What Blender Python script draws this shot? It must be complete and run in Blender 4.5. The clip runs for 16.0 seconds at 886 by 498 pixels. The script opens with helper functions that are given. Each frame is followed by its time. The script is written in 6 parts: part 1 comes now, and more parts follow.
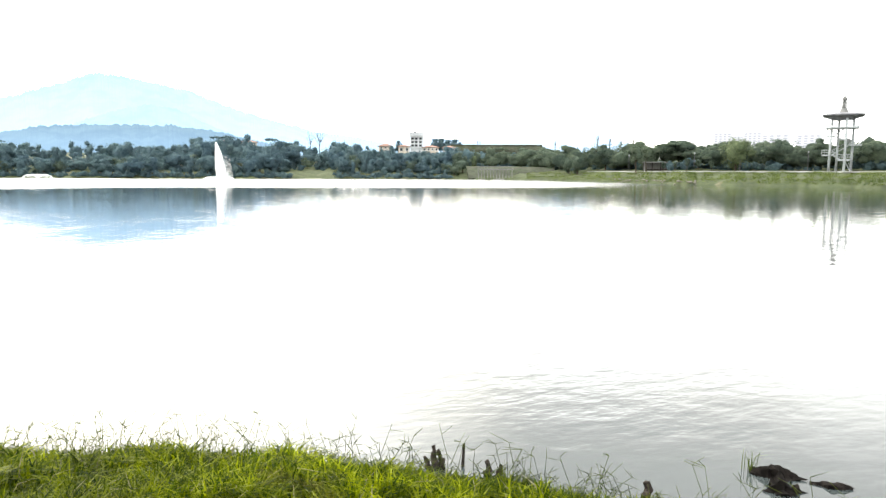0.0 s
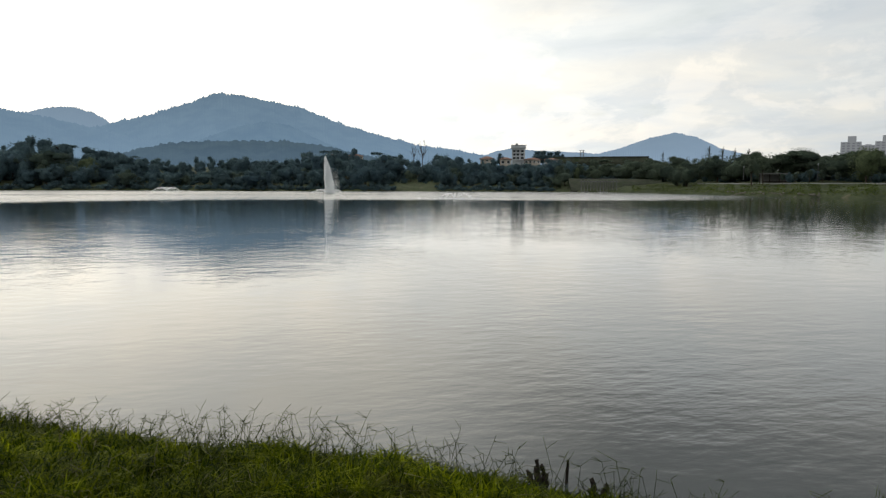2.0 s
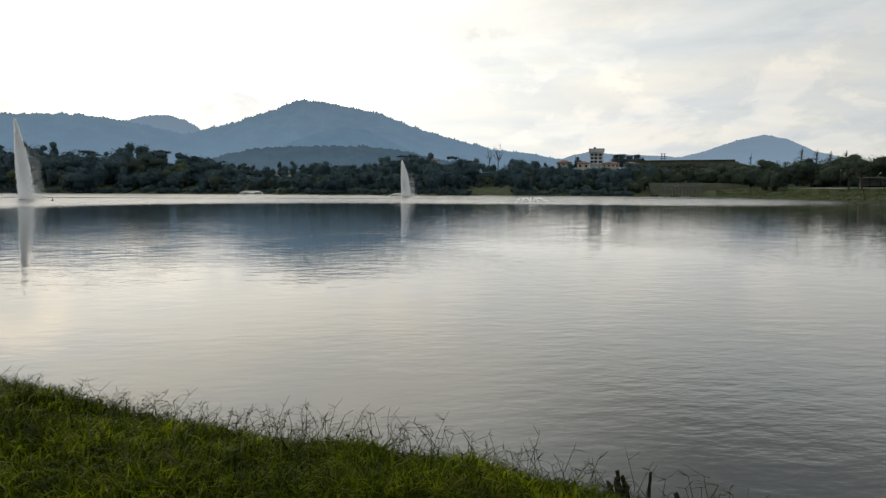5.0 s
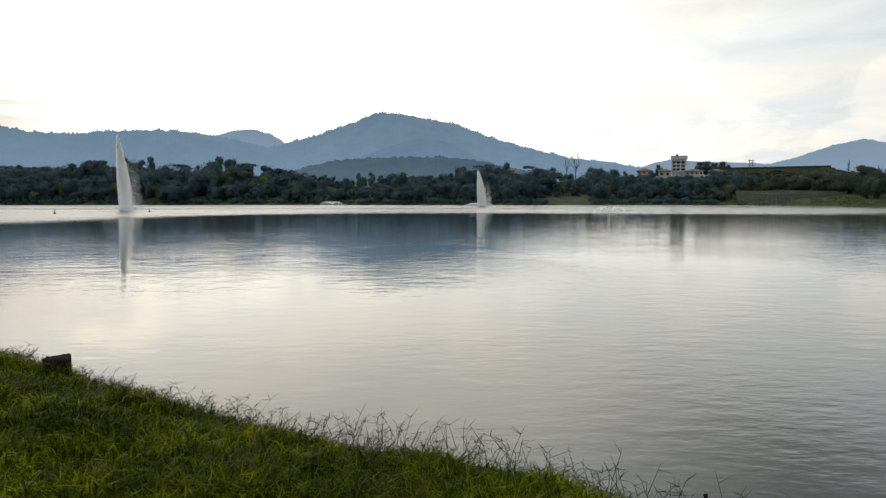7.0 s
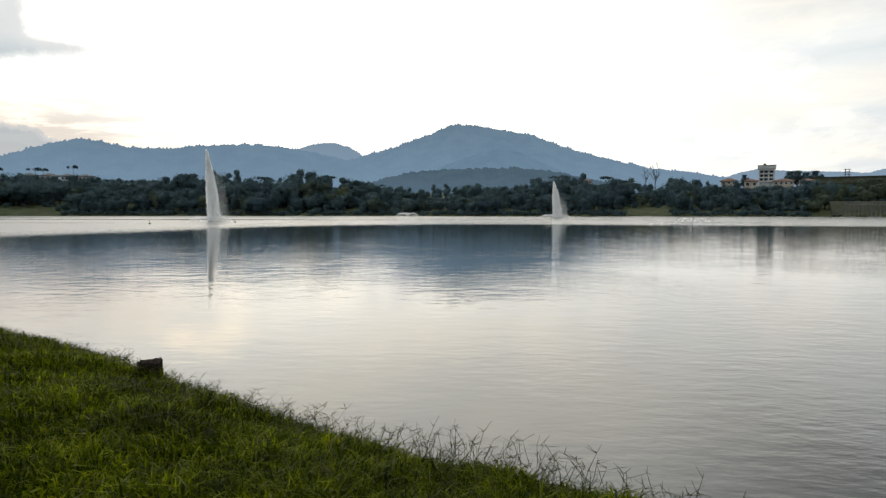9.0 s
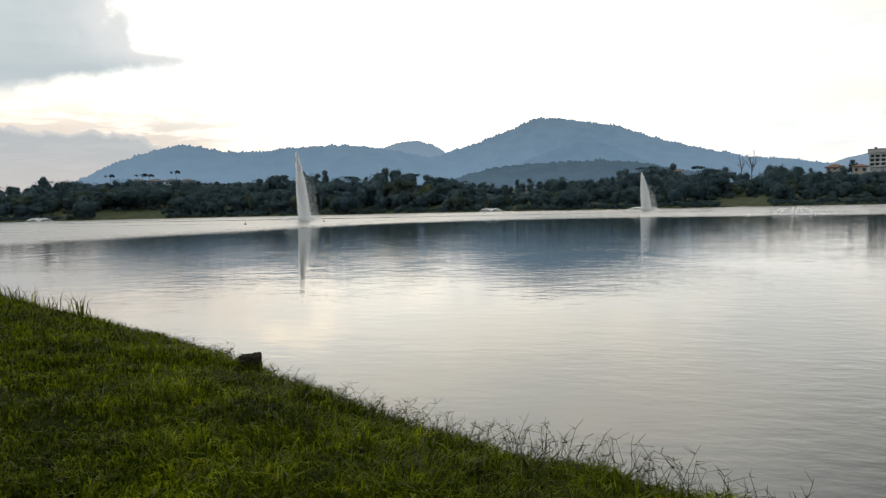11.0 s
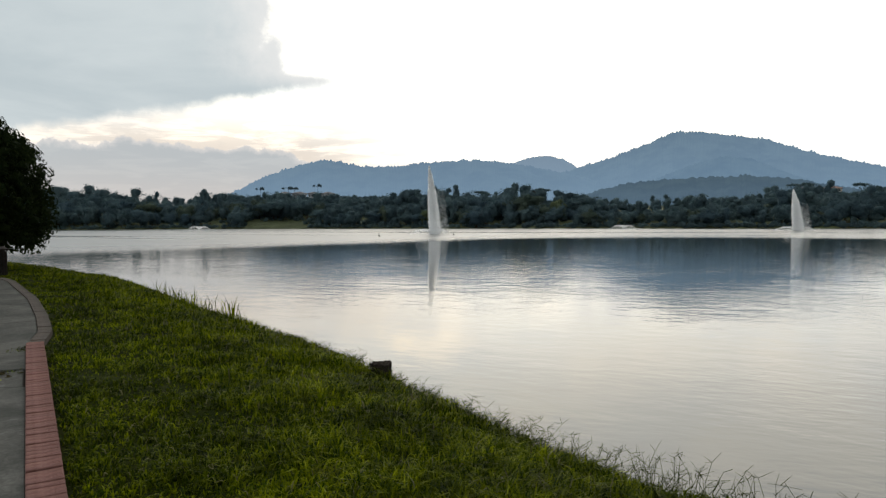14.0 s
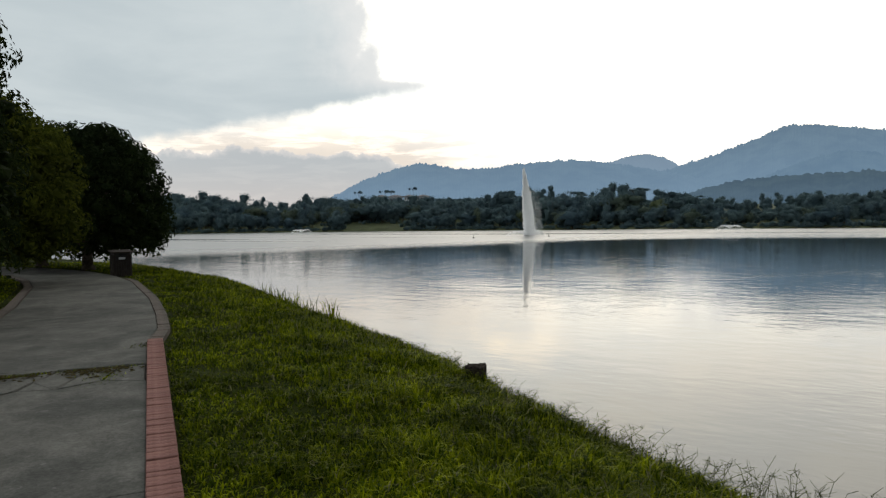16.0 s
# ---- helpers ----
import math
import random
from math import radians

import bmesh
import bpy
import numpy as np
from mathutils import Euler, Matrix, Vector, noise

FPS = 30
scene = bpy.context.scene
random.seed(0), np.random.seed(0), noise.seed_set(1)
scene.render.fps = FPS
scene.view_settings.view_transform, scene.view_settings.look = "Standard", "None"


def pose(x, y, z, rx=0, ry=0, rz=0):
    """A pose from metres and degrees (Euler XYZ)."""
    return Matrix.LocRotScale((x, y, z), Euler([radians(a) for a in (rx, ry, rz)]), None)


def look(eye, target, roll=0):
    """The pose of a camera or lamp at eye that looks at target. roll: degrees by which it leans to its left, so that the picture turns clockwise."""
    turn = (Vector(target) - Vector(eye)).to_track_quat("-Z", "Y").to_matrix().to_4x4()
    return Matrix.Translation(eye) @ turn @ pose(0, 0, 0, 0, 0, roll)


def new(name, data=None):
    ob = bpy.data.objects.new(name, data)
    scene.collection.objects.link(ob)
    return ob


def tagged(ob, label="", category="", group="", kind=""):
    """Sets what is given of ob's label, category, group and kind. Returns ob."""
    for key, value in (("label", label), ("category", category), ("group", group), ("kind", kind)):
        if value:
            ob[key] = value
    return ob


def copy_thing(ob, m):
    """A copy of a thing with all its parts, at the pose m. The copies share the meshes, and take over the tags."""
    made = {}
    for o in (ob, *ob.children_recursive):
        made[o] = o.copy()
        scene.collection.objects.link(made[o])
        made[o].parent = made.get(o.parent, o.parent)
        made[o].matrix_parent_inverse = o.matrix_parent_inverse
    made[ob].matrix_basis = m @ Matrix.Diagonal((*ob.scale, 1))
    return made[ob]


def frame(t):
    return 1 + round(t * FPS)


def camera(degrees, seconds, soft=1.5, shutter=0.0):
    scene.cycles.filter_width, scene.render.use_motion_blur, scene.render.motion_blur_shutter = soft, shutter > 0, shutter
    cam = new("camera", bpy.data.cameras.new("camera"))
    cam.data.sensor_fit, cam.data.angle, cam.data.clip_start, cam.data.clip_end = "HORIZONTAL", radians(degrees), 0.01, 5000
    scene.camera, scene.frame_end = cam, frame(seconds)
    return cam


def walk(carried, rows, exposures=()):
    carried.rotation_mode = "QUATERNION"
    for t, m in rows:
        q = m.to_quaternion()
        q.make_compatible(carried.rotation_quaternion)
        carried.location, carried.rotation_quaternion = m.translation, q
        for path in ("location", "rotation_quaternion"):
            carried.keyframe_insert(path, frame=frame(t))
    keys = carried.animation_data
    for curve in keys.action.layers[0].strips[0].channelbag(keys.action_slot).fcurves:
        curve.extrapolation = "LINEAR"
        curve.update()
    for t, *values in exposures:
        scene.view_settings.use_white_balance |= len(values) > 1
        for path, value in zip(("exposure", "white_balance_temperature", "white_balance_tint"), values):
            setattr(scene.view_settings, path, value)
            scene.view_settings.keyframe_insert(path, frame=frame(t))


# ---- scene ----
# camera: held by someone who stands on a lakeside path and slowly turns
cam = camera(68.4, 16.0, 1.35)
PATH = [
    (0.0, -0.552, -0.109, 1.531, 67.168, -6.627, -0.310),
    (0.5, -0.555, -0.116, 1.542, 70.353, -6.640, -0.440),
    (1.0, -0.557, -0.148, 1.539, 73.639, -6.624, -0.340),
    (1.5, -0.540, -0.163, 1.528, 74.850, -5.819, -0.059),
    (2.0, -0.529, -0.165, 1.533, 75.989, -5.577, -0.233),
    (2.5, -0.526, -0.172, 1.535, 77.371, -5.870, -0.163),
    (3.0, -0.525, -0.171, 1.537, 78.161, -5.944, -0.218),
    (3.5, -0.533, -0.172, 1.543, 79.026, -5.756, -0.191),
    (6.0, -0.586, -0.209, 1.509, 85.935, -4.802, -0.045),
    (6.5, -0.611, -0.194, 1.512, 87.833, -4.524, 0.217),
    (7.0, -0.620, -0.198, 1.511, 89.217, -4.400, 0.037),
    (7.5, -0.615, -0.207, 1.507, 90.506, -3.980, -0.086),
    (8.0, -0.614, -0.206, 1.515, 92.485, -3.588, -0.334),
    (8.5, -0.615, -0.197, 1.522, 94.577, -3.705, -0.352),
    (9.0, -0.613, -0.199, 1.529, 95.746, -3.420, 0.040),
    (11.5, -0.599, -0.231, 1.538, 104.891, -3.581, 1.016),
    (12.0, -0.599, -0.233, 1.542, 106.677, -3.204, 0.581),
    (12.5, -0.596, -0.235, 1.539, 109.144, -2.946, 0.813),
    (13.0, -0.592, -0.238, 1.543, 110.608, -2.818, 0.844),
    (13.5, -0.582, -0.229, 1.548, 112.263, -2.488, 0.734),
    (14.0, -0.573, -0.231, 1.545, 114.341, -2.264, 0.267),
    (14.5, -0.589, -0.247, 1.539, 116.398, -2.427, 0.334),
    (15.0, -0.584, -0.249, 1.543, 118.160, -2.415, 0.418),
    (15.5, -0.596, -0.247, 1.547, 120.483, -2.247, 0.648),
    (16.0, -0.600, -0.250, 1.550, 122.609, -2.038, 0.721),
]
EXPOSURES = [(0.0, 2.42, 6700, 11), (0.6, 2.28, 6700, 11), (1.2, 1.98, 6700, 11), (1.5, 1.78, 6700, 11), (1.8, 0.4, 6600, 10), (2.1, -0.1, 6500, 10), (2.5, -0.83, 6500, 10), (3.0, -0.95, 6500, 10),
             (3.6, -0.97, 6500, 10), (4.6, -0.45, 6500, 10), (5.8, 0.0, 6500, 10), (9.0, 0.0, 6500, 10), (16.0, 0.0, 6500, 10)]
walk(cam, [(t, pose(x, y, z, 90 + p, r, a)) for t, x, y, z, a, p, r in PATH], EXPOSURES)

WATER_Z = -0.75
EYE_Z = 1.53
SUN_AZ, SUN_EL = 112.0, 17.0


def way(az):
    """Unit vector on the plan; az in degrees, anticlockwise from +y."""
    return Vector((-math.sin(radians(az)), math.cos(radians(az)), 0))


def spot(az, d, z=0.0):
    w = way(az) * d
    return Vector((w.x, w.y, z))


# ---------------------------------------------------------------- world and sun
class Graph:
    """Small helper to write node trees."""

    def __init__(self, tree):
        self.t, self.n, self.l = tree, tree.nodes, tree.links

    def add(self, kind, ins=()):
        node = self.n.new(kind)
        for k, v in (ins.items() if isinstance(ins, dict) else enumerate(ins)):
            if isinstance(v, bpy.types.NodeSocket):
                self.l.new(v, node.inputs[k])
            elif v is not None:
                node.inputs[k].default_value = v
        return node

    def math(self, op, a, b=None, c=None):
        node = self.add("ShaderNodeMath", [a, b, c])
        node.operation = op
        return node.outputs[0]

    def vmath(self, op, a, b):
        node = self.add("ShaderNodeVectorMath", [a, b])
        node.operation = op
        return node.outputs["Value"]

    def ramp(self, x, lo, hi, a=0.0, b=1.0, smooth=True):
        node = self.add("ShaderNodeMapRange", {"Value": x, "From Min": lo, "From Max": hi, "To Min": a, "To Max": b})
        node.interpolation_type = "SMOOTHSTEP" if smooth else "LINEAR"
        return node.outputs[0]

    def mix(self, f, a, b, blend="MIX"):
        node = self.add("ShaderNodeMix")
        node.data_type, node.blend_type = "RGBA", blend
        for k, v in ((0, f), (6, a), (7, b)):
            if isinstance(v, bpy.types.NodeSocket):
                self.l.new(v, node.inputs[k])
            else:
                node.inputs[k].default_value = v if k == 0 else (*v, 1)
        return node.outputs[2]

    def noise(self, vec, scale, detail=4, rough=0.55, distort=0.0):
        return self.add("ShaderNodeTexNoise", {"Vector": vec, "Scale": scale, "Detail": detail, "Roughness": rough, "Distortion": distort}).outputs[0]


world = bpy.data.worlds.new("sky")
scene.world = world
world.use_nodes = True
world.node_tree.nodes.clear()
g = Graph(world.node_tree)
vec = g.add("ShaderNodeTexCoord").outputs["Generated"]
sep = g.add("ShaderNodeSeparateXYZ", [vec])
wx, wy, wz = sep.outputs
az = g.math("DEGREES", g.math("ARCTAN2", g.math("MULTIPLY", wx, -1.0), wy))          # -180..180, anticlockwise from +y
el = g.math("DEGREES", g.math("ARCSINE", wz))
up = g.math("MAXIMUM", wz, 0.0)
# plane of the cloud layer, so that clouds crowd towards the horizon
inv = g.math("DIVIDE", 1.0, g.math("ADD", up, 0.12))
flat = g.add("ShaderNodeCombineXYZ", [g.math("MULTIPLY", wx, inv), g.math("MULTIPLY", wy, inv), g.math("MULTIPLY", wz, 2.0)]).outputs[0]
n_big = g.noise(flat, 0.9, 6, 0.55, 0.3)
n_mid = g.noise(vec, 9.0, 6, 0.6, 0.2)
n_fine = g.noise(vec, 26.0, 7, 0.6)
sky = g.add("ShaderNodeTexSky")
sky.sky_type, sky.sun_disc, sky.sun_elevation, sky.sun_rotation = "NISHITA", False, radians(SUN_EL), radians(-SUN_AZ)
sky.air_density, sky.dust_density = 1.4, 2.5
sky_col = g.mix(1.0, sky.outputs[0], (0.11, 0.11, 0.11), "MULTIPLY")
# angle to the sun
sd = way(SUN_AZ) * math.cos(radians(SUN_EL)) + Vector((0, 0, math.sin(radians(SUN_EL))))
dot = g.vmath("DOT_PRODUCT", vec, tuple(sd))
ang = g.math("DEGREES", g.math("ARCCOSINE", g.math("MINIMUM", dot, 0.99999)))
glow = g.math("POWER", 2.718, g.math("MULTIPLY", g.math("POWER", g.math("DIVIDE", ang, 27.0), 2.0), -1.0))
glow2 = g.math("POWER", 2.718, g.math("MULTIPLY", g.math("POWER", g.math("DIVIDE", ang, 58.0), 2.0), -1.0))
bright = g.math("ADD", g.math("ADD", 0.54, g.math("MULTIPLY", glow, 0.27)), g.math("ADD", g.math("MULTIPLY", glow2, 0.93), g.ramp(el, 13.0, 42.0, 0.0, 0.46)))
veil = g.mix(g.ramp(n_big, 0.36, 0.64), (0.91, 0.935, 0.96), (1.04, 1.005, 0.95))
veil = g.mix(1.0, veil, g.add("ShaderNodeCombineColor", [bright, bright, bright]).outputs[0], "MULTIPLY")
veil = g.mix(1.0, veil, g.mix(glow2, (0.955, 1.0, 1.03), (1.05, 1.0, 0.905)), "MULTIPLY")
# streaks of slightly darker and lighter cloud
streak = g.noise(g.add("ShaderNodeMapping", {"Vector": vec, "Scale": (1, 1, 4.5)}).outputs[0], 5.0, 7, 0.62, 0.6)
puff = g.noise(g.add("ShaderNodeMapping", {"Vector": vec, "Scale": (1, 1, 2.0)}).outputs[0], 6.5, 9, 0.62, 0.3)
puffs = g.math("MULTIPLY", g.ramp(puff, 0.49, 0.58), g.ramp(el, 18.0, 7.0))
veil = g.mix(1.0, veil, g.mix(puffs, (0.93, 0.945, 0.96), (1.07, 1.05, 1.03)), "MULTIPLY")
veil = g.mix(1.0, veil, g.mix(g.ramp(streak, 0.35, 0.68), (0.93, 0.945, 0.96), (1.05, 1.045, 1.02)), "MULTIPLY")
cover = g.ramp(n_big, 0.28, 0.46, 0.72, 1.0)
col = g.mix(cover, sky_col, veil)
# a heavier grey sheet of cloud high on the side away from the sun, mirrored in the water by the bank
sheet = g.math("MULTIPLY", g.ramp(g.math("ADD", el, g.math("MULTIPLY", g.math("SUBTRACT", n_big, 0.5), 12.0)), 12.0, 23.0), g.ramp(g.math("ADD", az, g.math("MULTIPLY", g.math("SUBTRACT", n_big, 0.5), 24.0)), 82.0, 58.0))
sheet = g.math("MULTIPLY", sheet, g.ramp(az, -70.0, 0.0))
col = g.mix(g.math("MULTIPLY", sheet, 0.95), col, (0.17, 0.19, 0.21))
# warm haze low over the horizon, under the sun's side
warm = g.math("MULTIPLY", g.ramp(el, 12.0, 5.5), g.ramp(g.math("ABSOLUTE", g.math("SUBTRACT", az, 133.0)), 26.0, 6.0))
col = g.mix(g.math("MULTIPLY", warm, 0.9), col, g.mix(g.ramp(g.noise(g.add("ShaderNodeMapping", {"Vector": vec, "Scale": (1, 1, 7)}).outputs[0], 9.0, 7, 0.62, 0.5), 0.44, 0.58), (0.74, 0.66, 0.58), (1.15, 1.02, 0.87)))
wob = g.math("MULTIPLY", g.math("SUBTRACT", n_mid, 0.5), 9.0)
wob2 = g.math("MULTIPLY", g.math("SUBTRACT", n_fine, 0.5), 3.4)
# the large grey cloud bank beside the sun
low = g.math("SUBTRACT", 11.5, g.math("MULTIPLY", g.math("SUBTRACT", az, 124.0), 0.21))
s1 = g.math("ADD", g.math("SUBTRACT", el, low), g.math("MULTIPLY", wob2, 0.45))
rise = g.math("SUBTRACT", el, low)
edge = g.math("ADD", g.math("ADD", 122.6, g.ramp(rise, 0.1, 2.4, 0.0, 4.6)), g.math("MULTIPLY", rise, 0.16))
s2 = g.math("ADD", g.math("SUBTRACT", az, edge), g.math("MULTIPLY", g.math("ADD", g.math("MULTIPLY", wob, 0.5), g.math("MULTIPLY", wob2, 1.3)), g.ramp(rise, 0.0, 1.5, 0.3, 1.0)))
bank = g.math("MULTIPLY", g.ramp(s1, -0.3, 1.0), g.ramp(s2, -0.5, 1.6))
# cloud carried on overhead, out of view, to dim the path and lawn
bank = g.math("MULTIPLY", bank, g.ramp(el, 85.0, 55.0))
grey = g.mix(g.ramp(n_big, 0.3, 0.7), (0.50, 0.57, 0.60), (0.64, 0.70, 0.715))
grey = g.mix(g.ramp(s2, 0.5, 7.0), (0.80, 0.81, 0.80), grey)
col = g.mix(bank, col, grey)
# a low bank of cumulus tops
top = g.add("ShaderNodeMapRange", {"Value": az, "From Min": 119.0, "From Max": 129.5, "To Min": 3.4, "To Max": 6.6}).outputs[0]
s3 = g.math("ADD", g.math("SUBTRACT", top, el), g.math("ADD", g.math("MULTIPLY", wob, 0.10), g.math("MULTIPLY", wob2, 0.72)))
cum = g.math("MULTIPLY", g.ramp(s3, 0.0, 0.22), g.ramp(az, 117.0, 124.0))
cumcol = g.mix(g.ramp(el, 1.0, 6.0), (0.58, 0.555, 0.54), (0.47, 0.51, 0.535))
cumcol = g.mix(g.ramp(s3, 0.65, 0.1), cumcol, (0.66, 0.655, 0.65))
col = g.mix(g.math("MULTIPLY", cum, 0.9), col, cumcol)
# small ragged cumulus resting along the ridges, and a thin grey wisp higher up
lump = g.noise(g.add("ShaderNodeMapping", {"Vector": vec, "Scale": (1, 1, 1.5)}).outputs[0], 17.0, 8, 0.62, 0.4)
crest_el = g.math("ADD", 5.0, g.math("MULTIPLY", g.ramp(n_mid, 0.42, 0.62), 2.2))
tuft = g.math("ADD", g.math("SUBTRACT", crest_el, el), g.math("MULTIPLY", g.math("SUBTRACT", lump, 0.5), 14.0))
tufts = g.math("MULTIPLY", g.ramp(tuft, 0.1, 0.6), g.math("MULTIPLY", g.ramp(az, 86.0, 97.0), g.ramp(az, 126.0, 119.0)))
col = g.mix(g.math("MULTIPLY", tufts, 0.6), col, g.mix(g.ramp(tuft, 0.3, 1.6), (1.20, 1.14, 1.08), (0.90, 0.90, 0.92)))
wx_ = g.math("DIVIDE", g.math("SUBTRACT", az, 79.0), 2.4)
wy_ = g.math("DIVIDE", g.math("SUBTRACT", el, 13.0), 0.75)
wisp = g.math("ADD", g.math("ADD", g.math("MULTIPLY", wx_, wx_), g.math("MULTIPLY", wy_, wy_)), g.math("MULTIPLY", g.math("SUBTRACT", n_fine, 0.5), 6.0))
col = g.mix(g.ramp(wisp, 1.6, -0.6, 0.0, 0.5), col, (0.78, 0.83, 0.87))
bg = g.add("ShaderNodeBackground", [col, 1.0])
out = g.add("ShaderNodeOutputWorld", [bg.outputs[0]])

sun = new("sun", bpy.data.lights.new("sun", "SUN"))
sun.data.energy, sun.data.angle, sun.data.color = 0.6, radians(178), (1.0, 0.93, 0.82)
sun.matrix_world = look((way(SUN_AZ) + Vector((0, 0, 0.7))) * 100, (0, 0, 0))


# ---------------------------------------------------------------- materials
def material(name):
    m = bpy.data.materials.new(name)
    m.use_nodes = True
    m.node_tree.nodes.clear()
    return m, Graph(m.node_tree)


def finish(gr, shader):
    gr.add("ShaderNodeOutputMaterial", [shader])


def surface(name, a, b, scale, rough=0.8, bump=0.3, bump_scale=None, metal=0.0, spots=None, island=0.0, translucent=0.0, detail=5, spec=0.18):
    """Two-tone noise surface with a second, larger scale of stains, bump, and optional variation per piece."""
    m, gr = material(name)
    p = gr.add("ShaderNodeTexCoord").outputs["Object"]
    c = gr.mix(gr.ramp(gr.noise(p, scale, detail, 0.6), 0.32, 0.68), a, b)
    big = gr.noise(p, scale * 0.17, 3, 0.5)
    c = gr.mix(1.0, c, gr.mix(gr.ramp(big, 0.3, 0.7), (0.78, 0.78, 0.78), (1.15, 1.15, 1.15)), "MULTIPLY")
    if spots:
        c = gr.mix(gr.ramp(gr.noise(p, spots[1], 6, 0.65), spots[2], spots[2] + 0.1), c, spots[0])
    if island:
        r = gr.add("ShaderNodeNewGeometry").outputs["Random Per Island"]
        o = gr.add("ShaderNodeObjectInfo").outputs["Random"]
        f = gr.math("ADD", gr.math("MULTIPLY", r, 0.6), gr.math("MULTIPLY", o, 0.4))
        c = gr.mix(1.0, c, gr.mix(f, (1 - island,) * 3, (1 + island, 1 + island * 0.9, 1 + island * 0.6)), "MULTIPLY")
    b_node = gr.add("ShaderNodeBump", {"Strength": bump, "Distance": 0.02, "Height": gr.noise(p, bump_scale or scale * 3, 5, 0.6)}).outputs[0]
    s = gr.add("ShaderNodeBsdfPrincipled", {"Base Color": c, "Roughness": rough, "Metallic": metal, "Normal": b_node, "Specular IOR Level": spec}).outputs[0]
    if translucent:
        tr = gr.add("ShaderNodeBsdfTranslucent", {"Color": c}).outputs[0]
        s = gr.add("ShaderNodeMixShader", [translucent, s, tr]).outputs[0]
    finish(gr, s)
    return m


def leaf_material(name, a, b, translucent=0.3, scale=0.6, vary=1.0, grain=0.0):
    m, gr = material(name)
    geo = gr.add("ShaderNodeNewGeometry")
    p = gr.add("ShaderNodeTexCoord").outputs["Object"]
    o = gr.add("ShaderNodeObjectInfo").outputs["Random"]
    c = gr.mix(geo.outputs["Random Per Island"], a, b)
    c = gr.mix(1.0, c, gr.mix(gr.ramp(gr.noise(p, scale, 3), 0.3, 0.7), tuple(1 - vary * v for v in (0.25, 0.22, 0.2)), tuple(1 + vary * v for v in (0.2, 0.18, 0.0))), "MULTIPLY")
    c = gr.mix(1.0, c, gr.mix(o, tuple(1 - vary * v for v in (0.3, 0.22, 0.15)), tuple(1 + vary * v for v in (0.25, 0.2, 0.0))), "MULTIPLY")
    s_node = gr.add("ShaderNodeBsdfPrincipled", {"Roughness": 0.85, "Specular IOR Level": 0.06})
    if grain:
        # twigs and leaves too small to model one by one
        tex = gr.noise(geo.outputs["Position"], grain, 5, 0.7)
        c = gr.mix(1.0, c, gr.mix(gr.ramp(tex, 0.34, 0.66), (0.78, 0.79, 0.82), (1.20, 1.19, 1.17)), "MULTIPLY")
        b_ = gr.add("ShaderNodeBump", {"Strength": 0.35, "Distance": 0.5, "Height": tex}).outputs[0]
        gr.l.new(b_, s_node.inputs["Normal"])
    gr.l.new(c, s_node.inputs["Base Color"])
    s = s_node.outputs[0]
    tr = gr.add("ShaderNodeBsdfTranslucent", {"Color": c}).outputs[0]
    finish(gr, gr.add("ShaderNodeMixShader", [translucent, s, tr]).outputs[0])
    return m


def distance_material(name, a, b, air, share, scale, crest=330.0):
    """Wooded land seen through kilometres of air: leaf colours with the air's haze mixed in as emission."""
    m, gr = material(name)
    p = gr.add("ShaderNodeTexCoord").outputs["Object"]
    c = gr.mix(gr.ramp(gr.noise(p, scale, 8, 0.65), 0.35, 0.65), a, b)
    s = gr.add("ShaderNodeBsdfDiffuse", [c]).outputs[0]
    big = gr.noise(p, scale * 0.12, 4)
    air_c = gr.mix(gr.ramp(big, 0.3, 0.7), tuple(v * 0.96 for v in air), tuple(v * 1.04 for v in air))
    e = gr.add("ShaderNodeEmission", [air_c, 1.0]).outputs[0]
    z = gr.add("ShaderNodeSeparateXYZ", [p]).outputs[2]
    # more of the emitted haze at the foot, less towards the crest
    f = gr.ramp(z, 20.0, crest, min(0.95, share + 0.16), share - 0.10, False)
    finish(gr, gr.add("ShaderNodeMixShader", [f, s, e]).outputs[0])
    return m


# lake water: calm near the bank, ruffled by the wind further out
M_WATER, g = material("lake_water")
p = g.add("ShaderNodeNewGeometry").outputs["Position"]
dist = g.vmath("DISTANCE", p, (0, 0, WATER_Z))
sepp = g.add("ShaderNodeSeparateXYZ", [p])
lane = g.noise(g.add("ShaderNodeMapping", {"Vector": p, "Scale": (0.035, 0.006, 1), "Rotation": (0, 0, radians(10))}).outputs[0], 1.0, 4, 0.5)
edge_d = g.math("ADD", dist, g.math("MULTIPLY", g.math("SUBTRACT", lane, 0.5), 34.0))
edge_d = g.math("ADD", edge_d, g.ramp(sepp.outputs[1], -22.0, -62.0, 0.0, 37.0))
wind = g.ramp(edge_d, g.ramp(sepp.outputs[1], -5.0, -55.0, 88.0, 64.0), 124.0)
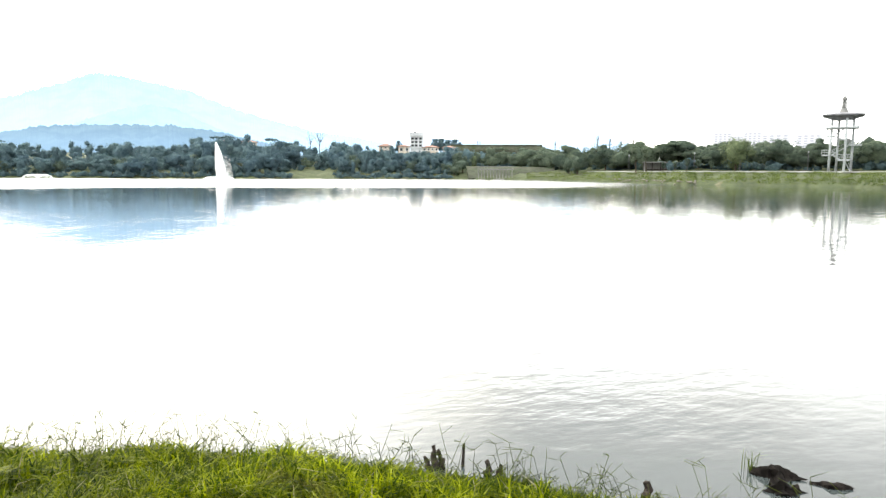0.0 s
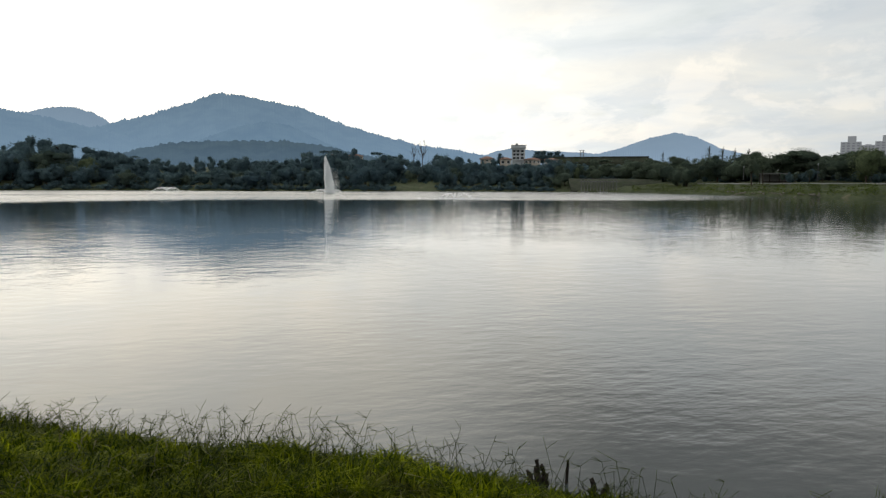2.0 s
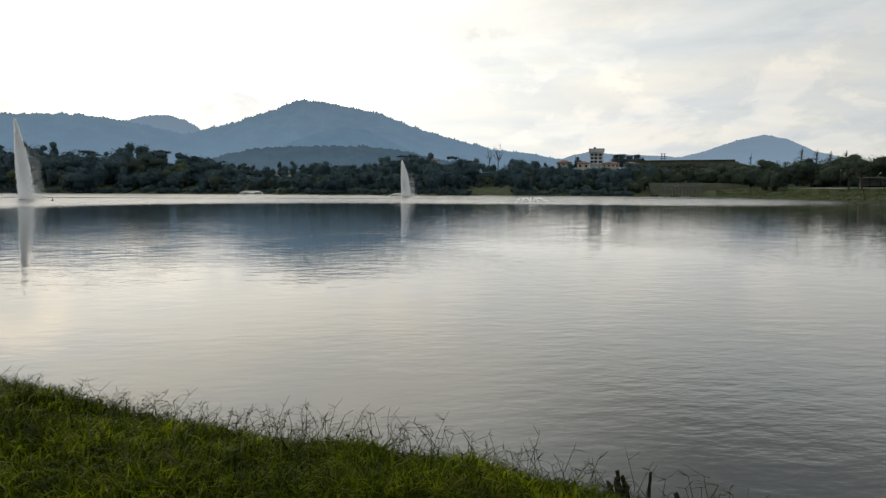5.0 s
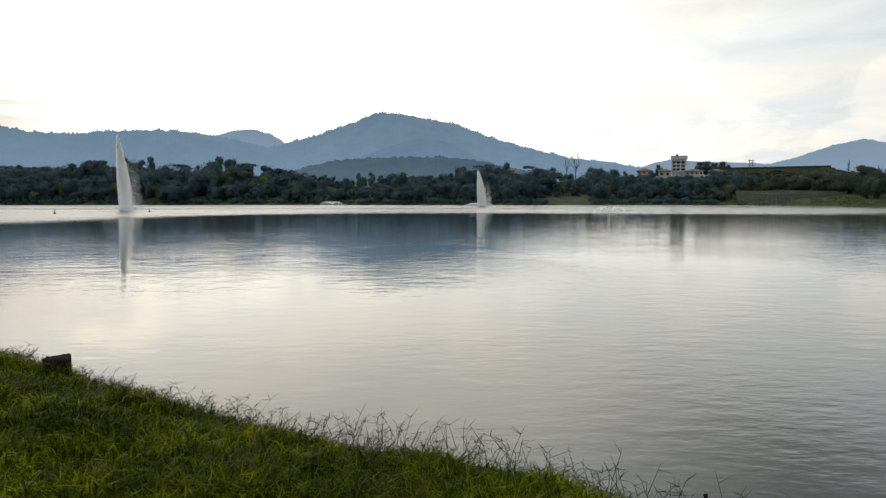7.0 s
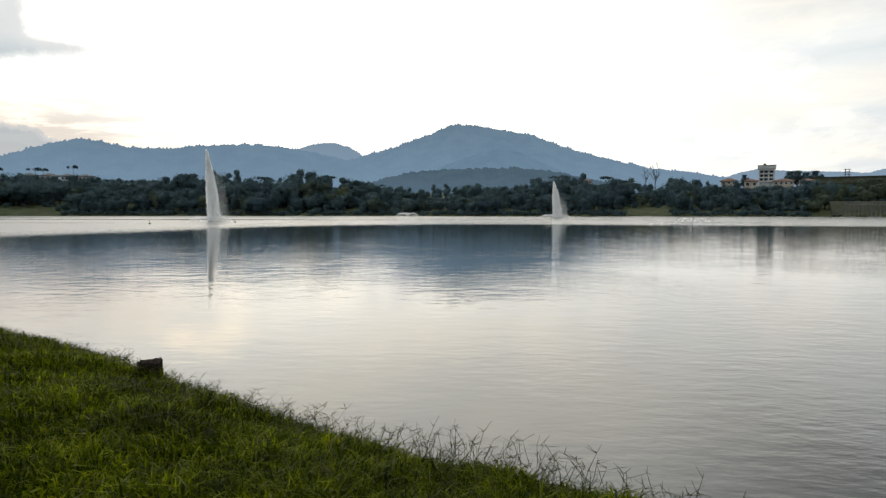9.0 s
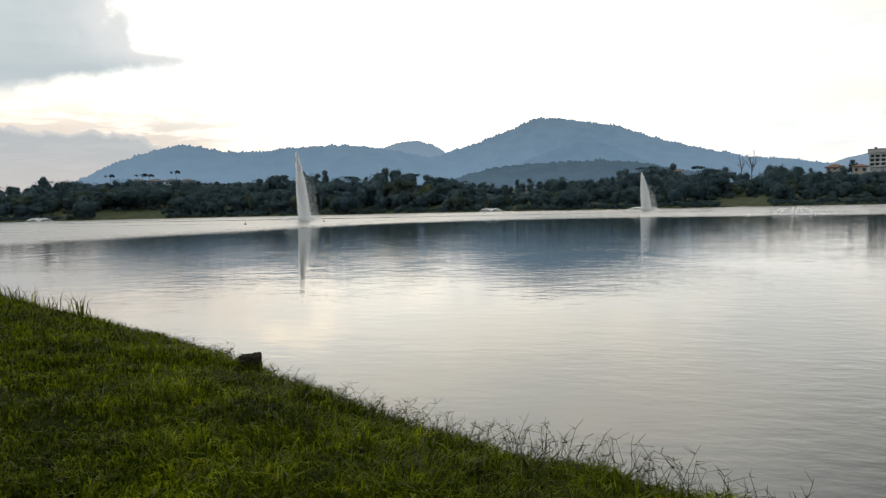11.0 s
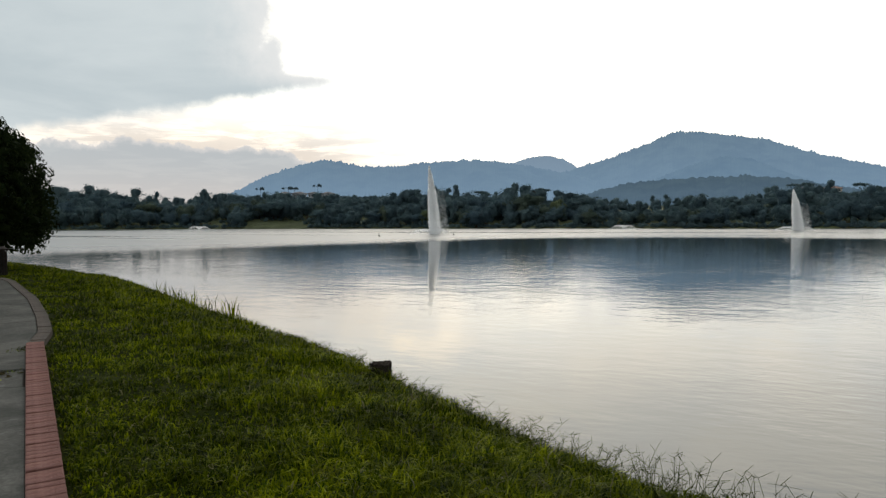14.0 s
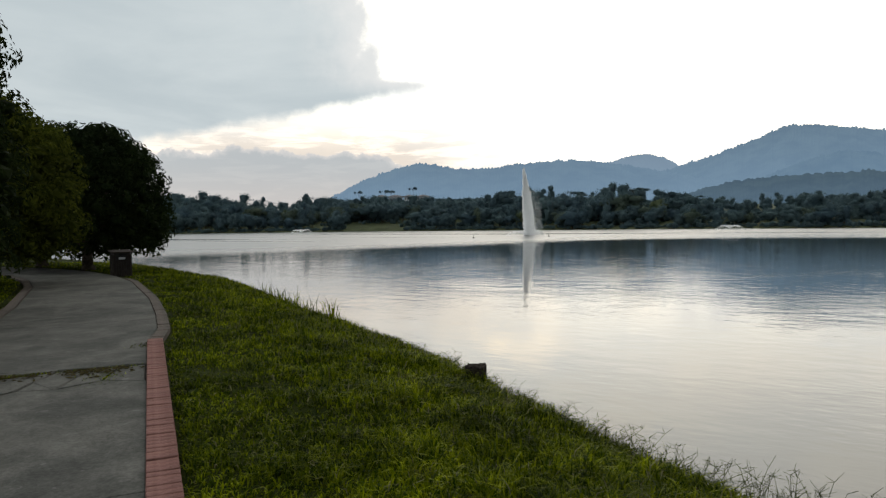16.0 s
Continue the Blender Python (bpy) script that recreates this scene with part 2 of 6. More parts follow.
# the sheltered corner below the tower stays calm
calm_side = g.ramp(g.math("ADD", g.math("MULTIPLY", sepp.outputs[0], 0.82), g.math("MULTIPLY", sepp.outputs[1], 0.57)), -62.0, -20.0)
wind = g.math("MULTIPLY", wind, g.math("SUBTRACT", 1.0, calm_side))
lanes = g.ramp(g.noise(g.add("ShaderNodeMapping", {"Vector": p, "Scale": (0.05, 0.004, 1), "Rotation": (0, 0, radians(-4))}).outputs[0], 1.0, 3), 0.60, 0.66)
wind = g.math("MULTIPLY", wind, g.math("SUBTRACT", 1.0, g.math("MULTIPLY", lanes, 0.8)))
swell = g.noise(g.add("ShaderNodeMapping", {"Vector": p, "Scale": (1.0, 0.45, 1), "Rotation": (0, 0, radians(8))}).outputs[0], 2.8, 3, 0.5)
ripple = g.noise(g.add("ShaderNodeMapping", {"Vector": p, "Scale": (1.0, 0.5, 1), "Rotation": (0, 0, radians(-14))}).outputs[0], 7.5, 3, 0.55)
patch = g.ramp(g.noise(p, 0.11, 3), 0.38, 0.62, 0.25, 1.0)
patch = g.mix(g.ramp(dist, 20.0, 60.0), g.add("ShaderNodeCombineColor", [patch, patch, patch]).outputs[0], (0.42, 0.42, 0.42))
long_wave = g.noise(g.add("ShaderNodeMapping", {"Vector": p, "Scale": (1.0, 0.6, 1), "Rotation": (0, 0, radians(20))}).outputs[0], 0.8, 2, 0.5)
h = g.math("MULTIPLY", g.math("ADD", g.math("MULTIPLY", swell, 0.0085), g.math("MULTIPLY", ripple, 0.0050)), patch)
# wavelets of half a metre all over the open water
wavelet = g.noise(g.add("ShaderNodeMapping", {"Vector": p, "Scale": (1.75, 0.95, 1), "Rotation": (0, 0, radians(-7))}).outputs[0], 1.0, 3, 0.55)
h = g.math("ADD", h, g.math("MULTIPLY", wavelet, g.ramp(dist, 7.0, 22.0, 0.002, 0.0105)))
# short choppy wavelets further out, in gusts
chop = g.noise(g.add("ShaderNodeMapping", {"Vector": p, "Scale": (0.20, 0.70, 1), "Rotation": (0, 0, radians(6))}).outputs[0], 1.0, 3, 0.6)
gust = g.ramp(g.noise(g.add("ShaderNodeMapping", {"Vector": p, "Scale": (0.05, 0.025, 1)}).outputs[0], 1.0, 3, 0.5), 0.36, 0.60, 0.45, 1.0)
h = g.math("ADD", h, g.math("MULTIPLY", g.math("MULTIPLY", chop, gust), g.math("MULTIPLY", g.ramp(dist, 24.0, 80.0, 0.0, 0.046), g.math("SUBTRACT", 1.0, g.math("MULTIPLY", calm_side, 0.4)))))
h = g.math("ADD", h, g.math("MULTIPLY", long_wave, g.math("MULTIPLY", g.ramp(dist, 14.0, 45.0, 0.0, 0.010), g.ramp(sepp.outputs[1], -5.0, -45.0, 1.0, 1.5))))
far_rough = g.ramp(dist, 12.0, 110.0, 0.012, 0.02)
b1 = g.add("ShaderNodeBump", {"Strength": 1.0, "Distance": 1.0, "Height": h}).outputs[0]
rough = g.math("ADD", g.math("ADD", far_rough, g.ramp(sepp.outputs[1], -14.0, -60.0, 0.0, 0.02)), g.math("MULTIPLY", wind, 0.24))
ior = g.math("ADD", 1.58, g.math("MULTIPLY", wind, 1.7))
body = g.mix(g.noise(p, 0.05, 3), (0.032, 0.040, 0.041), (0.046, 0.054, 0.053))
s = g.add("ShaderNodeBsdfPrincipled", {"Base Color": body, "Roughness": rough, "IOR": ior, "Specular IOR Level": 0.5, "Normal": b1}).outputs[0]
finish(g, s)

M_SOIL = surface("lawn_soil", (0.012, 0.018, 0.003), (0.026, 0.031, 0.006), 6.0, 0.95, 0.6, spots=((0.020, 0.016, 0.008), 3.0, 0.66), spec=0.03)
M_FARLAND = surface("far_lawn", (0.036, 0.047, 0.022), (0.062, 0.074, 0.033), 0.8, 0.95, 0.8, spots=((0.10, 0.09, 0.055), 0.12, 0.62))
M_BLADE, g = material("grass_blade")
p = g.add("ShaderNodeTexCoord").outputs["Object"]
blade_r = g.add("ShaderNodeNewGeometry").outputs["Random Per Island"]
c = g.mix(g.math("POWER", blade_r, 1.8), (0.019, 0.039, 0.001), (0.205, 0.250, 0.003))
c = g.mix(1.0, c, g.mix(g.ramp(g.noise(p, 4.5, 3, 0.6), 0.36, 0.64), (0.55, 0.58, 0.5), (1.30, 1.28, 1.1)), "MULTIPLY")
c = g.mix(1.0, c, g.mix(g.ramp(g.noise(p, 0.9, 5, 0.6), 0.34, 0.66), (0.50, 0.52, 0.5), (1.45, 1.36, 1.0)), "MULTIPLY")
c = g.mix(g.math("MULTIPLY", g.ramp(g.noise(p, 2.1, 4, 0.6), 0.60, 0.72), 0.5), c, (0.085, 0.075, 0.02))
s = g.add("ShaderNodeBsdfPrincipled", {"Base Color": c, "Roughness": 0.42, "Specular IOR Level": g.ramp(blade_r, 0.72, 0.85, 0.02, 0.09)}).outputs[0]
finish(g, g.add("ShaderNodeMixShader", [0.58, s, g.add("ShaderNodeBsdfTranslucent", {"Color": c}).outputs[0]]).outputs[0])
M_FARGRASS = leaf_material("far_grass", (0.05, 0.073, 0.022), (0.115, 0.138, 0.048), 0.3, 0.1)
M_DRY = leaf_material("dry_blade", (0.13, 0.12, 0.05), (0.22, 0.20, 0.10), 0.3)
M_WEED = leaf_material("weed_stem", (0.040, 0.056, 0.010), (0.095, 0.115, 0.026), 0.5)
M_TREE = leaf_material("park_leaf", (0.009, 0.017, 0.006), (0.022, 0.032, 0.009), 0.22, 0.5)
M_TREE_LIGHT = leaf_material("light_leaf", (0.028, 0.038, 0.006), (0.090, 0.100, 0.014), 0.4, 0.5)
# air haze painted into the far leaf colours: lifted, bluer, the greens greyer
M_WOOD_HAZED = leaf_material("hazed_far_leaf", (0.086, 0.136, 0.163), (0.112, 0.168, 0.195), 0.6, 0.1, 0.5, 1.3)
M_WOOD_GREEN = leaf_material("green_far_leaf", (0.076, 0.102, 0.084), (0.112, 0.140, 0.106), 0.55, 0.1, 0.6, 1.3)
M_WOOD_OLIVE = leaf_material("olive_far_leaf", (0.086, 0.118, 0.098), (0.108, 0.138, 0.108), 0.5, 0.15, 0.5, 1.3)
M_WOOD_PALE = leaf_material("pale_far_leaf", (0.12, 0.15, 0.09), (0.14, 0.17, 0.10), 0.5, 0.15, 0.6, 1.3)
M_BARK = surface("bark", (0.035, 0.027, 0.02), (0.085, 0.07, 0.055), 9.0, 0.95, 0.9)
M_ROT = surface("rotten_wood", (0.005, 0.0045, 0.004), (0.018, 0.015, 0.013), 14.0, 0.95, 1.0, spec=0.05)
M_SNAG = surface("weathered_wood", (0.016, 0.013, 0.011), (0.050, 0.041, 0.034), 18.0, 0.95, 1.0, spec=0.05)
M_CONCRETE, g = material("path_concrete")
p = g.add("ShaderNodeNewGeometry").outputs["Position"]
c = g.mix(g.ramp(g.noise(p, 0.8, 6, 0.65, 0.4), 0.38, 0.62), (0.046, 0.047, 0.043), (0.082, 0.081, 0.074))
c = g.mix(1.0, c, g.mix(g.ramp(g.noise(p, 3.2, 6, 0.65), 0.30, 0.70), (0.78, 0.78, 0.77), (1.20, 1.20, 1.19)), "MULTIPLY")
c = g.mix(1.0, c, g.mix(g.ramp(g.noise(p, 38.0, 6, 0.75), 0.32, 0.68), (0.70, 0.70, 0.69), (1.30, 1.30, 1.29)), "MULTIPLY")
c = g.mix(g.ramp(g.noise(p, 7.5, 6, 0.7), 0.60, 0.70), c, (0.115, 0.115, 0.108))
c = g.mix(g.ramp(g.noise(p, 1.7, 5, 0.6, 0.8), 0.60, 0.72, 0.0, 0.65), c, (0.036, 0.037, 0.033))
b_ = g.add("ShaderNodeBump", {"Strength": 0.35, "Distance": 0.01, "Height": g.noise(p, 70.0, 4, 0.6)}).outputs[0]
finish(g, g.add("ShaderNodeBsdfPrincipled", {"Base Color": c, "Roughness": 0.85, "Specular IOR Level": 0.2, "Normal": b_}).outputs[0])
M_BRICK = surface("clay_brick", (0.145, 0.068, 0.060), (0.235, 0.125, 0.110), 14.0, 0.85, 0.5, 70, spots=((0.13, 0.10, 0.08), 6.0, 0.62), island=0.25)
M_BRICK_OLD = surface("soiled_brick", (0.075, 0.066, 0.058), (0.115, 0.096, 0.085), 14.0, 0.9, 0.5, 70, spots=((0.07, 0.065, 0.05), 5.0, 0.55), island=0.2)
M_GROUT = surface("gritty_soil", (0.010, 0.009, 0.007), (0.022, 0.019, 0.015), 20.0, 0.95, 0.6)
M_BIN = surface("bin_slats", (0.014, 0.011, 0.009), (0.028, 0.022, 0.018), 12.0, 0.7, 0.4)
M_BINMETAL = surface("dark_steel", (0.02, 0.02, 0.02), (0.04, 0.04, 0.04), 9.0, 0.5, 0.2, metal=0.7)
M_WHITE = surface("white_paint", (0.40, 0.42, 0.44), (0.52, 0.54, 0.56), 0.5, 0.7, 0.1, spots=((0.32, 0.31, 0.30), 0.6, 0.66))
M_STEEL = surface("pale_steel", (0.24, 0.26, 0.265), (0.34, 0.36, 0.365), 1.2, 0.5, 0.1, spots=((0.3, 0.29, 0.27), 1.0, 0.68))
M_ROOFGREY = surface("grey_roof", (0.10, 0.10, 0.11), (0.16, 0.16, 0.17), 1.0, 0.7, 0.2)
M_TERRACOTTA = surface("terracotta_roof", (0.17, 0.105, 0.085), (0.24, 0.15, 0.12), 0.8, 0.85, 0.3)
M_CREAM = surface("cream_wall", (0.34, 0.30, 0.25), (0.42, 0.37, 0.31), 0.5, 0.85, 0.1)
M_GLASSY = surface("dark_window", (0.03, 0.035, 0.04), (0.06, 0.065, 0.07), 0.7, 0.25, 0.0)
M_DAM = surface("stone_facing", (0.035, 0.040, 0.028), (0.058, 0.062, 0.045), 0.5, 0.95, 0.6, spots=((0.03, 0.04, 0.02), 0.25, 0.55), spec=0.05)
M_ROCK = surface("shore_rock", (0.09, 0.083, 0.07), (0.15, 0.138, 0.115), 0.8, 0.9, 0.7)
M_GREYRAIL = surface("grey_concrete", (0.12, 0.12, 0.115), (0.17, 0.17, 0.165), 0.8, 0.85, 0.2)
M_ROAD = surface("far_path", (0.30, 0.30, 0.29), (0.40, 0.40, 0.38), 0.5, 0.9, 0.1)
M_SPRAY, g = material("falling_water")
s = g.add("ShaderNodeBsdfPrincipled", {"Base Color": (0.97, 0.98, 0.98, 1), "Roughness": 0.5}).outputs[0]
s = g.add("ShaderNodeMixShader", [0.6, s, g.add("ShaderNodeBsdfTranslucent", {"Color": (1.0, 1.0, 1.0, 1)}).outputs[0]]).outputs[0]
finish(g, s)
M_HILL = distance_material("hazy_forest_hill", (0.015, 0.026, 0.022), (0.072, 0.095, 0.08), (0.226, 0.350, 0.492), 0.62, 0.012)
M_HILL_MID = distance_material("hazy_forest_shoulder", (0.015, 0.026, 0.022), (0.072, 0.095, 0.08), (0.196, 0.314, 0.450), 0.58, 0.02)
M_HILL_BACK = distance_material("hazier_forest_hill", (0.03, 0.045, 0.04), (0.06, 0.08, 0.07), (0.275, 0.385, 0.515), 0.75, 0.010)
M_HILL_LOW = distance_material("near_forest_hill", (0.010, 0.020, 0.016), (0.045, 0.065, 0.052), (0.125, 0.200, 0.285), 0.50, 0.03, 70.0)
# walls and windows of the far flats, with the same emitted haze mixed in
M_HAZEWALL = distance_material("hazy_white_wall", (0.24, 0.24, 0.24), (0.3, 0.3, 0.3), (0.23, 0.245, 0.26), 0.6, 0.05)
M_HAZEDARK = distance_material("hazy_window", (0.1, 0.1, 0.11), (0.13, 0.13, 0.14), (0.15, 0.16, 0.18), 0.6, 0.05)
M_LITTER = leaf_material("dead_leaf", (0.02, 0.016, 0.008), (0.055, 0.045, 0.018), 0.1)


# ---------------------------------------------------------------- building helpers
def mesh_of(name, verts, faces, mats, indices=None, smooth=False, normals=None):
    """A mesh from arrays of points and of equal-sided faces."""
    me = bpy.data.meshes.new(name)
    verts, faces = np.asarray(verts, np.float32).reshape(-1, 3), np.asarray(faces, np.int32)
    k = faces.shape[1]
    me.vertices.add(len(verts))
    me.vertices.foreach_set("co", verts.ravel())
    me.loops.add(faces.size)
    me.loops.foreach_set("vertex_index", faces.ravel())
    me.polygons.add(len(faces))
    me.polygons.foreach_set("loop_start", np.arange(0, faces.size, k, dtype=np.int32))
    if indices is not None:
        me.polygons.foreach_set("material_index", np.asarray(indices, np.int32))
    for m in mats if isinstance(mats, (list, tuple)) else [mats]:
        me.materials.append(m)
    me.update(calc_edges=True)
    me.polygons.foreach_set("use_smooth", np.full(len(faces), smooth or normals is not None))
    if normals is not None:
        me.normals_split_custom_set_from_vertices(np.asarray(normals, np.float32))
    return me


def thing(name, m, label, category, group="", kind=""):
    ob = new(name)
    ob.matrix_world = m
    ob.empty_display_size = 0.2
    return tagged(ob, label, category, group, kind)


def part(name, bm, mat, parent, label="", smooth=False):
    """Links a bmesh or a mesh as one part under a thing or a part."""
    if isinstance(bm, bmesh.types.BMesh):
        me = bpy.data.meshes.new(name)
        bm.to_mesh(me)
        bm.free()
        me.materials.append(mat)
        for f in me.polygons:
            f.use_smooth = smooth
    else:
        me = bm
    ob = new(name, me)
    ob.parent = parent
    if label:
        ob["label"] = label
    return ob


def block(sx, sy, sz, x=0, y=0, z=0, bevel=0.0, bm=None, turn=0.0):
    """A box with its base's middle at (x, y, z), with softened edges."""
    bm = bm or bmesh.new()
    vs = bmesh.ops.create_cube(bm, size=1, matrix=Matrix.Translation((x, y, z + sz / 2)) @ Matrix.Rotation(turn, 4, "Z") @ Matrix.Diagonal((sx, sy, sz, 1)))["verts"]
    if bevel:
        es = {e for v in vs for e in v.link_edges}
        bmesh.ops.bevel(bm, geom=list(es), offset=bevel, segments=1, affect="EDGES")
    return bm


def rod(a, b, r0, r1=None, sides=8, bm=None):
    """A tapered round bar from a to b."""
    bm = bm or bmesh.new()
    a, b = Vector(a), Vector(b)
    d = b - a
    m = Matrix.Translation((a + b) / 2) @ d.to_track_quat("Z", "Y").to_matrix().to_4x4()
    bmesh.ops.create_cone(bm, cap_ends=True, segments=sides, radius1=r0, radius2=r0 if r1 is None else r1, depth=d.length, matrix=m)
    return bm


def hip_roof(sx, sy, h, z, over=0.5):
    bm = bmesh.new()
    x, y = sx / 2 + over, sy / 2 + over
    rx = max(x - y, x * 0.15)
    v = [bm.verts.new(p) for p in ((-x, -y, z), (x, -y, z), (x, y, z), (-x, y, z), (-x, -y, z + 0.2), (x, -y, z + 0.2), (x, y, z + 0.2), (-x, y, z + 0.2), (-rx, 0, z + h), (rx, 0, z + h))]
    for f in ((3, 2, 1, 0), (0, 1, 5, 4), (1, 2, 6, 5), (2, 3, 7, 6), (3, 0, 4, 7), (4, 5, 9, 8), (5, 6, 9), (6, 7, 8, 9), (7, 4, 8)):
        bm.faces.new([v[i] for i in f])
    return bm


def smooth01(x):
    x = np.clip(x, 0, 1)
    return x * x * (3 - 2 * x)


def facing(az, d, z):
    """Pose of a thing at that place with its +y away from the path and +x to the right."""
    return Matrix.Translation(spot(az, d, z)) @ Matrix.Rotation(radians(az), 4, "Z")


# ---------------------------------------------------------------- plan
# top edge of the near bank, lake on its outer side
LIP = np.array([(60, 42), (24, 21), (9, 11.5), (2, 7), (-1.4, 4.6), (-2.6, 3.45), (-3.57, 2.34), (-4.33, 1.48), (-4.98, 0.56), (-5.4, -0.12), (-5.67, -0.97), (-6.25, -2.05),
                (-6.75, -2.85), (-7.3, -3.75), (-8.45, -5.25), (-9.45, -6.95), (-10.8, -9.5), (-12.9, -13.3), (-16.3, -19.0), (-19.2, -27), (-21.5, -34), (-24, -48), (-20, -75), (0, -120)])
# right-hand edge of the path, from behind the camera on
EDGE = np.array([(4.2, 7.1), (0.0, 0.6), (-2.8, -3.74), (-5.9, -8.5), (-6.65, -9.4), (-7.65, -10.95), (-9.25, -13.6), (-11.8, -18.35), (-13.1, -21.4), (-14.0, -24.6), (-14.4, -28.5), (-13.8, -34), (-11, -41), (-5, -48)])
PATH_W = 2.45
SHORE_AZ = [0, 20, 30, 36, 48, 53, 57, 60, 66, 76, 90, 100, 110, 120, 130, 145, 165, 180, 200]
SHORE_D = [60, 95, 138, 152, 163, 183, 215, 236, 250, 246, 244, 258, 272, 292, 318, 345, 330, 250, 120]
TREELINE = [(26, 3.0), (34, 2.9), (36.8, 2.5), (39.4, 2.75), (42, 2.8), (43.8, 2.6), (46.3, 2.6), (47.6, 3.0), (49.8, 2.65), (52, 2.65), (54.2, 2.7), (57.6, 2.25), (61.3, 2.1), (63.9, 2.0), (66.4, 2.55),
            (68.4, 1.9), (72.7, 2.2), (76.1, 2.6), (79.4, 2.26), (81.3, 2.9), (83.1, 2.95), (86.2, 2.8), (89.7, 2.3), (92.3, 2.4), (94.5, 2.0), (98.5, 1.95), (102.8, 2.5), (105.9, 2.8),
            (108, 3.2), (112, 3.0), (115.9, 3.0), (119.3, 2.6), (126.7, 2.5), (129.7, 2.7), (134.3, 2.5), (137.5, 2.3), (141, 2.65), (145, 2.75), (165, 2.6)]


def seg_dist(pts, line):
    """Distance to a polyline, and which side: positive to the left of its run."""
    best, side = np.full(len(pts), 1e9), np.zeros(len(pts))
    for a, b in zip(line[:-1], line[1:]):
        d = b - a
        t = np.clip(((pts - a) @ d) / (d @ d), 0, 1)
        q = pts - (a + t[:, None] * d)
        r = np.hypot(q[:, 0], q[:, 1])
        s = np.sign(d[0] * (pts[:, 1] - a[1]) - d[1] * (pts[:, 0] - a[0]))
        near = r < best
        best[near], side[near] = r[near], s[near]
    return best, side


def bank_s(pts):
    r, s = seg_dist(pts, LIP)
    return r * s


def path_s(pts):
    """Distance inside the path from its right-hand edge; negative outside on the lake's side."""
    r, s = seg_dist(pts, EDGE)
    return r * s


def shore(az):
    return np.interp(az, SHORE_AZ, SHORE_D)


def land(pts):
    """Height of the ground on the plan."""
    x, y = pts[:, 0], pts[:, 1]
    r = np.hypot(x, y)
    az = np.degrees(np.arctan2(-x, y)) % 360
    s = bank_s(pts)
    bumps = np.array([noise.noise((float(a) * 1.3, float(b) * 1.3, 0)) for a, b in pts[r < 45]])
    near = np.interp(s, [-2.5, -0.9, -0.35, 0.0, 0.45, 1.6, 3.2, 4.2, 30, 200], [-2.0, -1.35, -0.78, -0.44, -0.30, -0.15, -0.05, 0.0, 0.25, 3.0])
    near[r < 45] += bumps * 0.07 * smooth01((s[r < 45] + 1) / 1.5) * (1 - smooth01((s[r < 45] - 2.6) / 1.2))
    # the bank sags a little below the calm bay
    near = near - 0.055 * smooth01((y + 3.6) / 2.4) * (1 - smooth01((s - 1.6) / 1.6)) * smooth01((s + 0.5) / 0.5)
    p = path_s(pts)
    on = (p > -0.3) & (p < PATH_W + 0.35) & (r < 60)
    near[on] = -0.06
    d = r - shore(az) + 3.0 * np.sin(az * 1.9) + 1.5 * np.sin(az * 5.3)
    open_park = smooth01((66 - az) / 6) * smooth01((az - 5) / 15)
    rise = np.interp(d, [-12, -0.9, 0.6, 4, 25, 60, 160, 300, 900], [-2.2, -1.2, -0.25, 0.3, 2.2, 3.6, 8, 11, 14])
    rise_left = np.interp(d, [-12, -0.9, 0.6, 4, 25, 60, 160, 300, 900], [-2.2, -1.2, -0.3, 0.1, 2.4, 5.5, 11.5, 15, 18])
    far = rise * open_park + rise_left * (1 - open_park)
    for c, dist, w, h in ((69.5, 430, 45, 1.5), (126, 420, 60, 5), (60, 520, 90, 3), (112, 400, 60, 3)):
        q = spot(c, dist)
        far = far + h * np.exp(-((x - q.x) ** 2 + (y - q.y) ** 2) / (w * w))
    back = (az > 205) | (az < 8)
    z = np.maximum(near, np.where(back, -3, far))
    return np.where(back & (s > 0), near, z)


def height(x, y):
    return float(land(np.array([(x, y)]))[0])


# ---------------------------------------------------------------- ground, water, hills
angles = np.concatenate([np.arange(24, 172, 0.6), np.arange(172, 384, 4.0)])
radii = 0.25 * 1.026 ** np.arange(0, 379)
A, R = np.meshgrid(np.radians(angles), radii, indexing="ij")
# two rings follow the far waterline, so that its bank stays crisp
for k, a in enumerate(angles):
    if 24 <= a < 172:
        edge_r = float(shore(a)) - 3.0 * math.sin(a * 1.9) - 1.5 * math.sin(a * 5.3)
        n = int(np.argmin(abs(R[k] - edge_r)))
        R[k, n], R[k, n + 1] = edge_r - 0.7, edge_r + 0.7
gp = np.stack([-np.sin(A) * R, np.cos(A) * R], -1).reshape(-1, 2)
gz = land(gp)
na, nr = len(angles), len(radii)
i, j = np.meshgrid(np.arange(na), np.arange(nr - 1), indexing="ij")
i2 = (i + 1) % na
quads = np.stack([i * nr + j, i2 * nr + j, i2 * nr + j + 1, i * nr + j + 1], -1).reshape(-1, 4)
mid_r = np.tile(radii[:-1], na)
ground = new("ground", mesh_of("ground", np.column_stack([gp, gz]), quads[:, ::-1], [M_SOIL, M_FARLAND], mid_r > 70, True))
tagged(ground, "grassy lake bank and wooded land round the lake", "ground", kind="structure")

bm = bmesh.new()
bmesh.ops.create_circle(bm, cap_ends=True, segments=96, radius=470, matrix=Matrix.Translation((0, 0, WATER_Z)))
lake = part("water", bm, M_WATER, None)
tagged(lake, "calm grey lake with light ripples and a wind-ruffled band", "lake", kind="structure")


